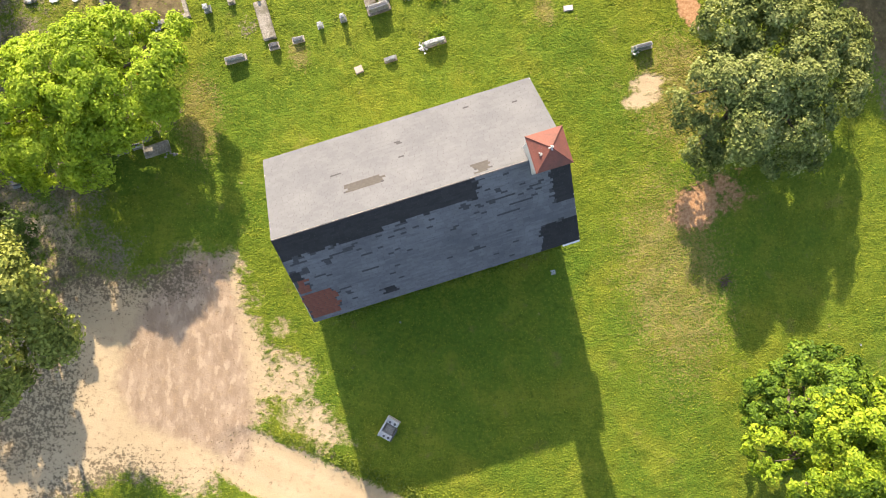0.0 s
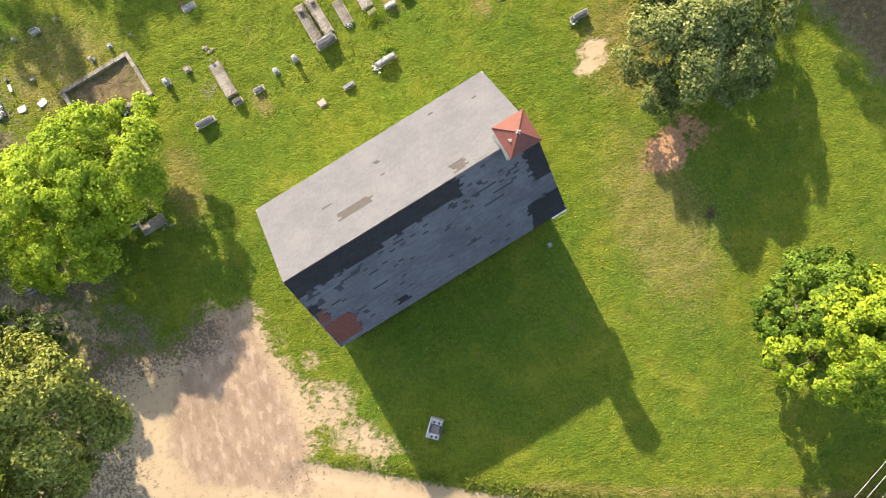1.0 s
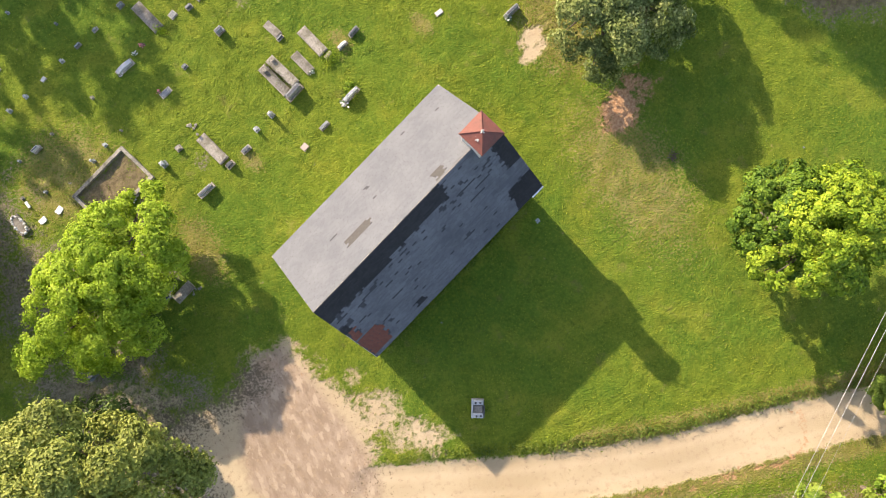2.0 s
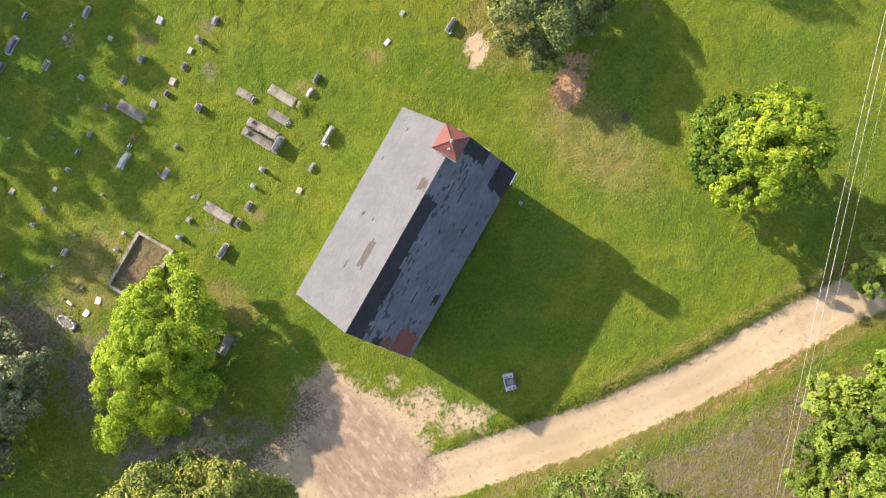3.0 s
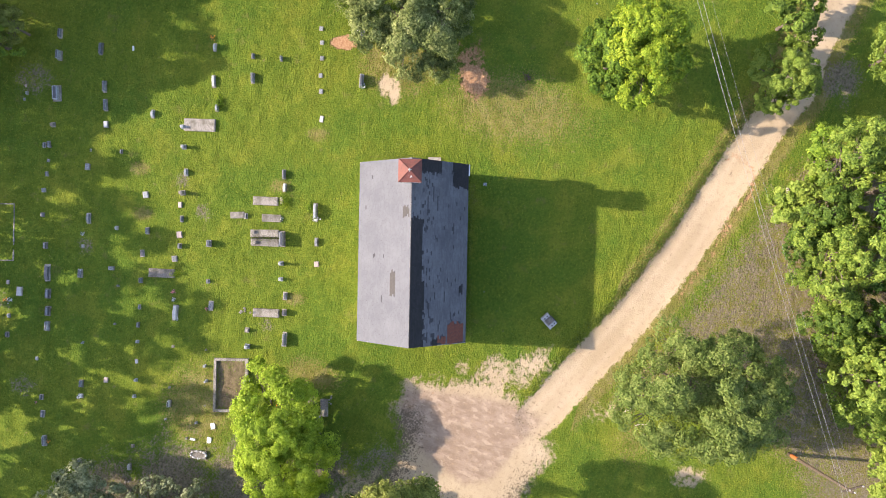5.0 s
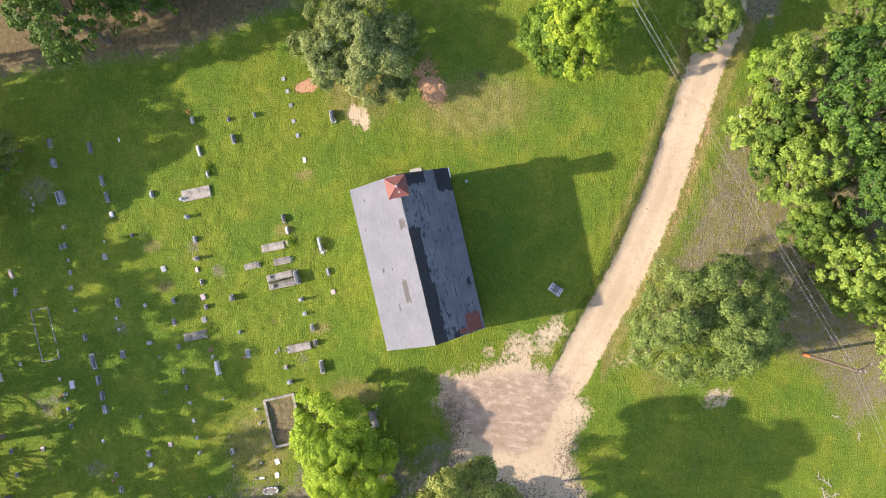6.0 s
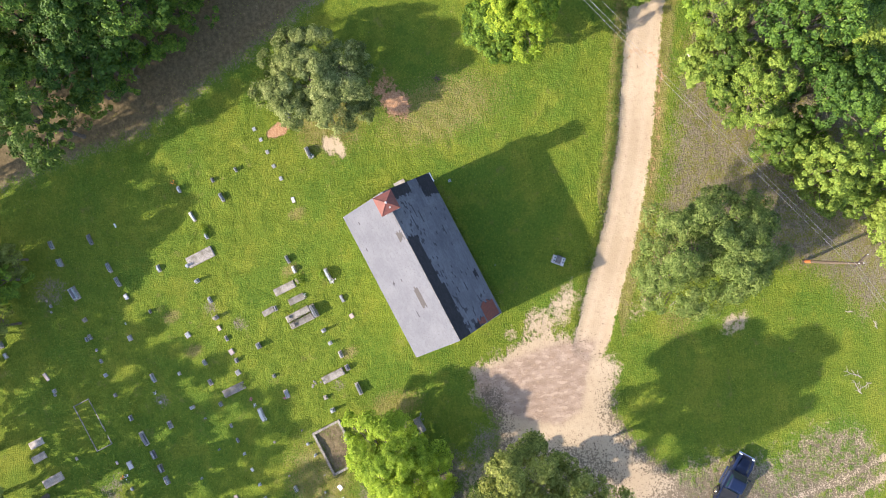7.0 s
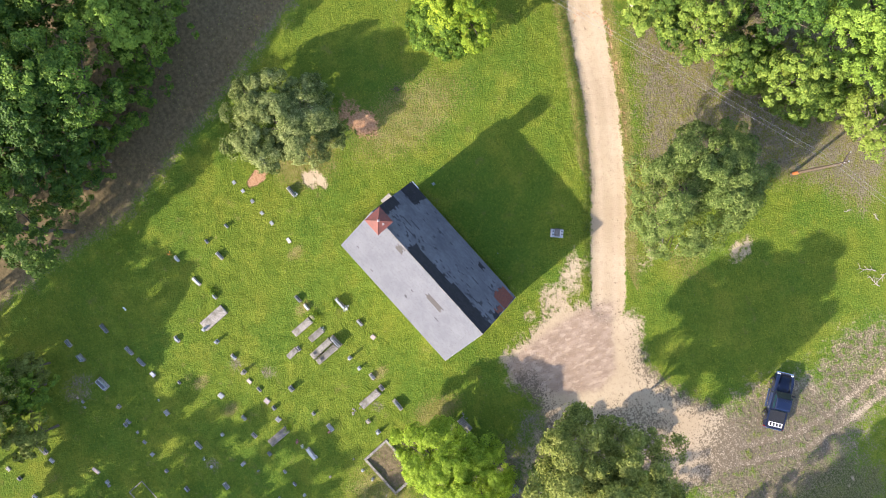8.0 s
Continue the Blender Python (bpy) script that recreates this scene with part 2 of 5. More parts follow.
LEAF_MIXED = leaf_material("leaves_two_tone_green", (0.075, 0.165, 0.015), (0.225, 0.345, 0.026), (0.420, 0.505, 0.050), (0.470, 0.495, 0.062), 0.34)
LEAF_OLIVE = leaf_material("leaves_dusty_olive", (0.078, 0.110, 0.020), (0.205, 0.248, 0.048), (0.375, 0.400, 0.105), (0.380, 0.380, 0.095))
LEAF_OAK = leaf_material("leaves_oak_green", (0.038, 0.076, 0.012), (0.102, 0.162, 0.030), (0.215, 0.278, 0.074), (0.225, 0.268, 0.066))
LEAF_WOOD = leaf_material("leaves_woodland_green", (0.054, 0.112, 0.016), (0.155, 0.245, 0.034), (0.265, 0.350, 0.062), (0.315, 0.362, 0.054), 0.28, 0.7)
LEAF_DUSTY = leaf_material("leaves_dusty_oak", (0.075, 0.112, 0.026), (0.225, 0.278, 0.080), (0.470, 0.505, 0.215), (0.470, 0.480, 0.180), 0.26)
LEAF_GREY = leaf_material("leaves_grey_green", (0.056, 0.080, 0.032), (0.165, 0.198, 0.088), (0.350, 0.385, 0.215), (0.330, 0.350, 0.170), 0.22)
# A darkened leaf green: the shade is put into the colour.
LEAF_SHADE = leaf_material("leaves_shaded_green", (0.040, 0.100, 0.012), (0.110, 0.205, 0.020), (0.230, 0.350, 0.034), (0.250, 0.350, 0.034))
LEAF_DEEP = leaf_material("leaves_deep_green", (0.032, 0.085, 0.013), (0.085, 0.175, 0.024), (0.225, 0.350, 0.048), (0.310, 0.410, 0.050), 0.25, 0.7)
GRASS_BLADE = leaf_material("grass_blades", (0.110, 0.165, 0.014), (0.190, 0.245, 0.020), (0.290, 0.325, 0.034), (0.300, 0.300, 0.055))
WEED = leaf_material("verge_weeds", (0.050, 0.100, 0.014), (0.110, 0.175, 0.024), (0.220, 0.265, 0.046), (0.280, 0.280, 0.085))
TRUCK_PAINT = plain("dark_blue_car_paint", (0.004, 0.013, 0.048), 0.28, 0.25, 0.7)
TRUCK_BLACK = plain("black_plastic", (0.018, 0.019, 0.022), 0.6)
RUBBER = plain("tyre_rubber", (0.02, 0.02, 0.02), 0.9)
CHROME = plain("chrome", (0.75, 0.76, 0.78), 0.18, 1.0)
WHITE_PAINT = plain("white_paint", (0.75, 0.76, 0.78), 0.5)
AUTO_GLASS = plain("tinted_glass", (0.012, 0.050, 0.060), 0.12, 0.0, 0.0)
AUTO_GLASS.node_tree.nodes["Principled BSDF"].inputs["Specular IOR Level"].default_value = 0.2
LAMP_RED = plain("red_lens", (0.35, 0.02, 0.015), 0.25)
LAMP_CLEAR = plain("clear_lens", (0.7, 0.72, 0.72), 0.12)
TIMBER_POLE = surface("creosoted_pole", (0.058, 0.044, 0.032), (0.13, 0.10, 0.072), 6, 0.6, 0.9)
WIRE = plain("aluminium_wire", (0.30, 0.31, 0.32), 0.5, 0.5)
INSULATOR = plain("grey_porcelain", (0.30, 0.31, 0.33), 0.3)
PETAL_PINK = plain("pink_petals", (0.62, 0.20, 0.25), 0.8)
PETAL_WHITE = plain("white_petals", (0.78, 0.76, 0.74), 0.8)
PETAL_ORANGE = plain("orange_petals", (0.75, 0.30, 0.04), 0.8)
DEADWOOD = surface("bleached_deadwood", (0.30, 0.26, 0.21), (0.48, 0.43, 0.36), 14, 1.0, 0.9)
SLEEVE = plain("orange_red_sleeve", (0.46, 0.13, 0.035), 0.7)
STEM = plain("flower_leaves", (0.06, 0.14, 0.03), 0.8)


# ---- mesh helpers ----
def part(name, bm, material, parent=None, label=""):
    """One mesh object out of a bmesh, under a thing or a part."""
    me = bpy.data.meshes.new(name)
    bm.to_mesh(me)
    bm.free()
    if material:
        me.materials.append(material)
    ob = new(name, me)
    if parent is not None:
        ob.parent = parent
    return tagged(ob, label)


def thing(name, m, label, category, group="", kind=""):
    ob = new(name)
    ob.empty_display_size = 0.2
    ob.matrix_basis = m
    return tagged(ob, label, category, group, kind)


def add_box(bm, lo, hi, bevel=0.0, m=None):
    c = [(a + b) / 2 for a, b in zip(lo, hi)]
    s = [abs(b - a) for a, b in zip(lo, hi)]
    mat = Matrix.Translation(c) @ Matrix.Diagonal((*s, 1))
    out = bmesh.ops.create_cube(bm, size=1, matrix=(m @ mat) if m else mat)
    if bevel > 0:
        edges = {e for v in out["verts"] for e in v.link_edges}
        bmesh.ops.bevel(bm, geom=list(edges), offset=bevel, segments=2, affect="EDGES", profile=0.5)
    return bm


def box(lo, hi, bevel=0.0, m=None):
    return add_box(bmesh.new(), lo, hi, bevel, m)


def add_prism(bm, outline, depth, m, bevel=0.0):
    """An outline in x and z, drawn out along y by depth, about its middle."""
    front = [bm.verts.new(m @ Vector((x, -depth / 2, z))) for x, z in outline]
    back = [bm.verts.new(m @ Vector((x, depth / 2, z))) for x, z in outline]
    n = len(outline)
    faces = [bm.faces.new(front), bm.faces.new(back[::-1])]
    for i in range(n):
        faces.append(bm.faces.new((front[i], back[i], back[(i + 1) % n], front[(i + 1) % n])))
    bmesh.ops.recalc_face_normals(bm, faces=faces)
    if bevel > 0:
        rim = [e for f in faces[:2] for e in f.edges]
        bmesh.ops.bevel(bm, geom=rim, offset=bevel, segments=1, affect="EDGES")
    return bm


def prism(outline, depth, m=Matrix(), bevel=0.0):
    return add_prism(bmesh.new(), outline, depth, m, bevel)


def add_tube(bm, points, radii, sides=8):
    """A tapered tube along points, closed at its ends."""
    rings = []
    for i, p in enumerate(points):
        a = Vector(points[max(i - 1, 0)])
        b = Vector(points[min(i + 1, len(points) - 1)])
        q = (b - a).to_track_quat("Z", "Y")
        rings.append([bm.verts.new(Vector(p) + q @ Vector((math.cos(6.2832 * k / sides) * radii[i], math.sin(6.2832 * k / sides) * radii[i], 0))) for k in range(sides)])
    for r, s in zip(rings, rings[1:]):
        for k in range(sides):
            bm.faces.new((r[k], r[(k + 1) % sides], s[(k + 1) % sides], s[k]))
    bm.faces.new(rings[0][::-1])
    bm.faces.new(rings[-1])
    return bm


def tube(points, radii, sides=8):
    return add_tube(bmesh.new(), points, radii, sides)


def mesh_of(name, verts, faces, material):
    me = bpy.data.meshes.new(name)
    me.from_pydata(verts, [], faces)
    me.materials.append(material)
    me.update()
    return me


def leaf_mesh(name, centres, normals, sizes, rng, material, slim=0.62):
    """Many small bent leaves: two triangles each, folded along the middle."""
    n = len(centres)
    nrm = normals / np.linalg.norm(normals, axis=1)[:, None]
    any_dir = rng.normal(size=(n, 3))
    t = np.cross(nrm, any_dir)
    t /= np.linalg.norm(t, axis=1)[:, None]
    b = np.cross(nrm, t)
    s = sizes[:, None]
    v = np.empty((n, 4, 3))
    v[:, 0] = centres - t * s * 0.55
    v[:, 1] = centres + b * s * slim * 0.5 + nrm * s * 0.16
    v[:, 2] = centres + t * s * 0.55 - nrm * s * 0.10
    v[:, 3] = centres - b * s * slim * 0.5 + nrm * s * 0.16
    me = bpy.data.meshes.new(name)
    me.vertices.add(4 * n)
    me.vertices.foreach_set("co", v.ravel())
    me.loops.add(6 * n)
    idx = (np.arange(n)[:, None] * 4 + np.array([0, 1, 2, 0, 2, 3])[None]).ravel().astype(np.int32)
    me.loops.foreach_set("vertex_index", idx)
    me.polygons.add(2 * n)
    me.polygons.foreach_set("loop_start", (np.arange(2 * n) * 3).astype(np.int32))
    me.update(calc_edges=True)
    me.materials.append(material)
    return me


# ---- plan: the ground and its bare places ----
TURN = 17.38  # the church and the grave rows stand at this angle
ROAD = [(-30, -13.5), (-21, -9.0), (-15.5, -10.5), (-11.8, -12.9), (-6.8, -15.2), (-2.5, -17.2), (1.4, -18.8), (7.2, -20.8), (14.6, -22.7), (21.3, -24.6), (24.5, -25.9), (28.5, -25.9), (34.0, -26.8), (75, -36)]
LOT = [(-10.6, -10.4), (-9.8, -7.0), (-11.3, -4.2), (-12.3, -0.6), (-15.3, -0.1), (-18.1, -2.0), (-22.2, -1.4), (-26, -4.5), (-28.5, -8.5), (-33, -12), (-33.5, -17.5), (-30.5, -20.5), (-27, -19.5), (-24.5, -16.8), (-22, -15.0), (-18.8, -13.9), (-14.3, -15.3)]
TRACK = [(-29.5, -14), (-32.2, -19.5), (-33.3, -25), (-32.8, -29), (-31.2, -36), (-27, -50), (-22, -75)]
# Outline of the browner part of the lot.
LOT_BROWN = [(-17.8, -3.4), (-15.7, -0.7), (-13.1, -0.3), (-12.2, -4.1), (-11.4, -8.6), (-11.2, -11.4), (-11.9, -13.5), (-14, -12.4), (-18.5, -10.7), (-19.7, -8.3), (-18.8, -5.5)]
TYRE_ARC = [(-34.5, -29.7), (-35.8, -30.1), (-36.8, -30.0), (-38.3, -29.1), (-39.6, -27.8)]
STRIP = [(13, 50), (16.0, 38.5), (16.8, 33.5), (17.4, 29.0), (19.9, 24.0), (23.2, 17.5), (27.3, 9.8), (32.0, 1.0), (44, -2), (60, 20), (40, 60)]
VERGE = [(17.5, -28.0), (13.5, -26.4), (4.5, -23.6), (-0.5, -21.6), (-9.0, -18.0), (-8.5, -20.5), (-3, -24), (-6, -30), (-9.5, -37.5), (-15, -41), (-10, -48), (10, -48), (30, -40)]


def inside(px, py, poly):
    """Signed distance to a polygon's edge, positive inside."""
    d = np.full(px.shape, 1e9)
    odd = np.zeros(px.shape, bool)
    for (x0, y0), (x1, y1) in zip(poly, poly[1:] + poly[:1]):
        dx, dy = x1 - x0, y1 - y0
        t = np.clip(((px - x0) * dx + (py - y0) * dy) / (dx * dx + dy * dy), 0, 1)
        d = np.minimum(d, np.hypot(px - x0 - t * dx, py - y0 - t * dy))
        cross = ((y0 > py) != (y1 > py)) & (px < dx * (py - y0) / (dy if dy else 1e-9) + x0)
        odd ^= cross
    return np.where(odd, d, -d)


def along(px, py, line):
    d = np.full(px.shape, 1e9)
    for (x0, y0), (x1, y1) in zip(line, line[1:]):
        dx, dy = x1 - x0, y1 - y0
        t = np.clip(((px - x0) * dx + (py - y0) * dy) / (dx * dx + dy * dy), 0, 1)
        d = np.minimum(d, np.hypot(px - x0 - t * dx, py - y0 - t * dy))
    return d


def blob(px, py, x, y, rx, ry, turn=0.0):
    c, s = math.cos(radians(turn)), math.sin(radians(turn))
    u, v = (px - x) * c + (py - y) * s, -(px - x) * s + (py - y) * c
    return 1.0 - np.hypot(u / rx, v / ry)


def soft(d, width):
    return np.clip(0.5 + d / (2 * width), 0, 1)


def zones(px, py):
    """How far each kind of bare ground covers the turf, 0 to 1."""
    road = 1.8 - along(px, py, ROAD[3:])
    sand = np.maximum(soft(road, 0.35), soft(inside(px, py, LOT), 1.3))
    ruts = along(px, py, TRACK)
    sand = np.maximum(sand, 0.42 * soft(1.9 - ruts, 0.8))
    sand = np.maximum(sand, 0.84 * np.clip(1.35 - np.abs(ruts - 0.9) / 0.5, 0, 1))
    sand = np.maximum(sand, 0.62 * np.clip(1.2 - along(px, py, TYRE_ARC) / 0.2, 0, 1))
    yard = np.maximum(np.maximum(blob(px, py, -32.0, -22.0, 8.0, 13.0, 10), 0.8 * blob(px, py, -29.0, -35.0, 6.5, 8.0)), blob(px, py, -25, -1.5, 6, 5))
    sand = np.maximum(sand, 0.55 * np.clip(yard * 2.6, 0, 1))
    grave = np.maximum(blob(px, py, 12.9, 10.0, 1.15, 0.75, 17), blob(px, py, 12.5, 9.0, 1.35, 0.55, 17))
    sand = np.maximum(sand, 0.78 * soft(grave, 0.45))
    pale = np.maximum(blob(px, py, -9.3, -8.2, 3.0, 2.8), blob(px, py, -7.6, -10.8, 3.8, 2.0, -30))
    sand = np.maximum(sand, 0.66 * np.clip(pale * 1.6, 0, 1))
    sand = np.maximum(sand, 0.5 * np.clip(blob(px, py, -9.7, -4.9, 1.6, 1.2) * 1.5, 0, 1))
    sand = np.maximum(sand, 0.62 * np.clip(blob(px, py, -12.5, -27.8, 1.6, 2.6, 20) * 1.6, 0, 1))
    sand = np.maximum(sand, 0.5 * np.clip(blob(px, py, -9.2, -18.6, 1.4, 2.4, 40) * 1.6, 0, 1))
    clay = np.maximum(0.92 * soft(blob(px, py, 16.0, 2.5, 1.75, 1.4, 30), 0.6), 0.6 * soft(blob(px, py, 17.7, 3.4, 1.5, 1.3), 0.5))
    clay = np.maximum(clay, soft(blob(px, py, 15.25, 14.9, 0.65, 1.25, 17), 0.3))
    clay = np.maximum(clay, 0.5 * np.clip(1.0 - np.abs(along(px, py, ROAD[5:9]) - 2.2) / 0.7, 0, 1) * (py < -21.5))
    litter = np.maximum(soft(inside(px, py, STRIP), 1.6), 0.55 * soft(inside(px, py, VERGE), 1.5))
    for x, y, r in ((-21, 8.5, 4.6), (-27.5, 2.5, 6.0), (-31, 22, 5.5), (19.5, 8, 3.5), (-5, -25, 3.0), (-26, 11, 6), (-28.5, 17, 7), (-16.9, 8.4, 1.9), (-22.5, 3.5, 3.2), (26.5, -29.3, 3.2)):
        litter = np.maximum(litter, 0.75 * np.clip(1.3 * blob(px, py, x, y, r, r), 0, 1))
    for x, y, r in ((-10.0, 31.5, 1.3), (-18.0, 38.0, 2.2), (-24, 33, 1.6), (3.0, 41, 2.6), (-1.5, 25.0, 1.2), (-3.5, 22.3, 1.2), (-11.5, 13.4, 1.0)):
        litter = np.maximum(litter, 0.5 * np.clip(1.6 * blob(px, py, x, y, r, r), 0, 1))
    plot_x, plot_y = (px + 17.85) * math.cos(radians(TURN)) + (py - 14.75) * math.sin(radians(TURN)), -(px + 17.85) * math.sin(radians(TURN)) + (py - 14.75) * math.cos(radians(TURN))
    litter = np.maximum(litter, 0.8 * soft(np.minimum(2.25 - np.abs(plot_x), 1.35 - np.abs(plot_y)), 0.25))
    dry = 0.75 * np.clip(1.5 * blob(px, py, 14.5, -2.0, 5.5, 11.0, 10), 0, 1)
    dry = np.maximum(dry, 0.8 * np.clip(1.5 * blob(px, py, 15.0, 9.5, 5.0, 6.0), 0, 1))
    dry = np.maximum(dry, 0.75 * np.clip(1.6 * blob(px, py, -20.5, 17.0, 6.5, 5.5), 0, 1))
    dry = np.maximum(dry, 0.8 * np.clip(1.5 * blob(px, py, -14.5, 8.0, 2.2, 4.5), 0, 1))
    dry = np.maximum(dry, 0.6 * np.clip(1.3 * blob(px, py, -11.0, -22.0, 4.0, 4.0), 0, 1))
    dry = np.maximum(dry, 0.9 * soft(inside(px, py, VERGE), 2.0))
    dry = np.maximum(dry, 0.85 * np.clip(1.4 - np.abs(along(px, py, ROAD[3:]) - 2.3), 0, 1) * (py < -16))
    for x, y in ((-8.5, 11.8), (6.5, 14.5), (1.0, 16.2), (-1.6, 29.0), (-5.5, 27.5)):
        dry = np.maximum(dry, 0.8 * np.clip(1.6 * blob(px, py, x, y, 1.0, 1.6, 17), 0, 1))
    mottle = np.clip(0.15 - 0.12 * (px + 13.0), 0.3, 0.95) * np.clip(1.2 - np.abs(inside(px, py, LOT) - 0.2) / 2.6, 0, 1)
    mottle = np.maximum(mottle, np.clip(1.8 * blob(px, py, -17.0, -1.4, 4.0, 2.6, -15), 0, 1))
    mottle = np.maximum(mottle, 1.1 * np.clip(2.2 * blob(px, py, -32.8, -22.8, 9.0, 12.5), 0, 1))
    mottle = np.maximum(mottle, 0.8 * np.clip(1.6 * blob(px, py, -24, -2, 6, 5), 0, 1))
    mottle = np.maximum(mottle, 1.0 * np.clip(2.0 * blob(px, py, -29.0, -35.0, 6.5, 8.0), 0, 1))
    litter = np.maximum(litter, 0.60 * np.clip(2.0 * blob(px, py, -33, -23.5, 9.5, 14.0, 8), 0, 1))
    litter = np.maximum(litter, 0.5 * np.clip(2.0 * blob(px, py, -23, -1.0, 7, 4.5), 0, 1))
    mottle = np.maximum(mottle, 0.85 * np.clip(2.2 * blob(px, py, -26.5, -8.0, 7.0, 8.5), 0, 1))
    rut = np.clip(1.0 - np.abs(along(px, py, ROAD[3:]) - 0.75) / 0.4, 0, 1)
    lot = soft(inside(px, py, LOT_BROWN), 0.9)
    plot = np.clip(1.8 * blob(px, py, -33.5, -23, 8.5, 13, 8), 0, 1)
    scrub = 0.8 * np.clip(2.0 * blob(px, py, -39.0, -23.5, 5.5, 12.0, -12), 0, 1)
    scrub = np.maximum(scrub, 0.55 * np.clip(1.8 * blob(px, py, -30.0, -31.0, 3.6, 6.0), 0, 1))
    duff = np.maximum(soft(inside(px, py, STRIP), 1.0), 0.8 * soft(np.minimum(2.4 - np.abs(plot_x), 1.5 - np.abs(plot_y)), 0.3))
    return {"lot": lot, "yard": plot, "scrub": scrub, "duff": duff, "rut": rut, "sand": sand, "clay": clay, "litter": litter, "dry": dry, "mottle": mottle}


def lattice(px, py, cell, seed):
    """Smooth random heights between -1 and 1 on a lattice of the given cell."""
    table = np.random.default_rng(seed).uniform(-1, 1, (256, 256))
    u, v = px / cell + 1000, py / cell + 1000
    i, j = np.floor(u).astype(int), np.floor(v).astype(int)
    a, b = u - i, v - j
    a, b = a * a * (3 - 2 * a), b * b * (3 - 2 * b)
    pick = lambda m, n: table[(i + m) % 256, (j + n) % 256]
    return (pick(0, 0) * (1 - a) + pick(1, 0) * a) * (1 - b) + (pick(0, 1) * (1 - a) + pick(1, 1) * a) * b


def build_ground():
    rest = np.arange(38.4, 62.01, 0.6)
    near = np.concatenate([-rest[::-1], np.arange(-37.8, 37.81, 0.24), rest])
    far = 62 + np.cumsum(1.45 ** np.arange(1, 21) * 0.6)
    axis = np.concatenate([-far[::-1], near, far])
    gx, gy = np.meshgrid(axis, axis, indexing="ij")
    n = len(axis)
    px, py = gx.ravel(), gy.ravel()
    z = zones(px, py)
    road = along(px, py, ROAD[3:])
    lift = -0.07 * np.clip(1.5 - np.abs(road) / 2.0, 0, 1) + 0.05 * np.exp(-((road - 2.15) / 0.45) ** 2) * (py > -22.5)
    turfy = 1.0 - 0.8 * np.clip(np.maximum(z["sand"], z["clay"]) * 1.2, 0, 1)
    tufts = 0.050 * lattice(px, py, 0.48, 1) + 0.036 * lattice(px, py, 0.28, 2) + 0.030 * lattice(px, py, 0.9, 3)
    lift += tufts * turfy * np.clip((40 - np.maximum(np.abs(px), np.abs(py))) / 2, 0, 1)
    lift = np.where(np.maximum(np.abs(px), np.abs(py)) > 62, 0, lift)
    verts = np.stack([px, py, lift], 1)
    i = (np.arange(n - 1)[:, None] * n + np.arange(n - 1)[None]).ravel()
    faces = np.stack([i, i + n, i + n + 1, i + 1], 1)
    me = mesh_of("ground", verts.tolist(), faces.tolist(), GROUND)
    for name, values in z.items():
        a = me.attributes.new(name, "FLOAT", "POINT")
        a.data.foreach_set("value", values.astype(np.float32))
    me.polygons.foreach_set("use_smooth", np.ones(len(me.polygons), bool))
    return tagged(new("ground", me), "mown green turf with sandy bare ground, clay and leaf litter", "ground", kind="structure")


build_ground()


# ---- the church ----
LENGTH, HALF, EAVE, RIDGE = 14.95, 4.63, 4.2, 7.8
church = thing("church", pose(-8.02, 0.34, 0, 0, 0, TURN), "old white clapboard church with a patched grey shingle roof", "church")
PITCH = math.hypot(HALF, RIDGE - EAVE)


def slope_point(side, x, f, up=0.0):
    """A place on a roof slope: side 1 faces the cemetery; f runs from 0 at the ridge to 1 at the eave."""
    rise = (RIDGE - EAVE) / PITCH
    return Vector((x, side * (HALF * f + up * rise), RIDGE - (RIDGE - EAVE) * f + up * HALF / PITCH))


def tabs(side, keep, material, name, label, seed, up=0.0, width=0.31, lift=0.012):
    """Overlapping shingle tabs on a slope wherever keep(x, f) holds; each tab is a loose thin plate."""
    rng = random.Random(seed)
    rows = int(PITCH / 0.142)
    verts, faces = [], []
    for r in range(rows):
        f0, f1 = r / rows, (r + 1) / rows
        x = -0.12 - rng.random() * width
        while x < LENGTH + 0.12:
            w = width * rng.uniform(0.92, 1.08)
            a, b = max(x, -0.13), min(x + w - 0.007, LENGTH + 0.13)
            x += w
            if b - a < 0.03 or not keep((a + b) / 2, (f0 + f1) / 2):
                continue
            drop = rng.uniform(-0.006, 0.006) / PITCH
            top, butt = up + 0.002, up + lift + rng.uniform(0, 0.006)
            base = len(verts)
            for xx, ff, hh in ((a, f0 - 0.004, top), (b, f0 - 0.004, top), (b, f1 + drop, butt), (a, f1 + drop, butt), (b, f1 + drop, up), (a, f1 + drop, up)):
                verts.append(tuple(slope_point(side, xx, ff, hh)))
            order = [(0, 3, 2, 1), (3, 5, 4, 2)] if side > 0 else [(0, 1, 2, 3), (3, 2, 4, 5)]
            faces += [tuple(base + k for k in q) for q in order]
    ob = new(name, mesh_of(name, verts, faces, material))
    ob.parent = church
    return tagged(ob, label, kind="stuff")


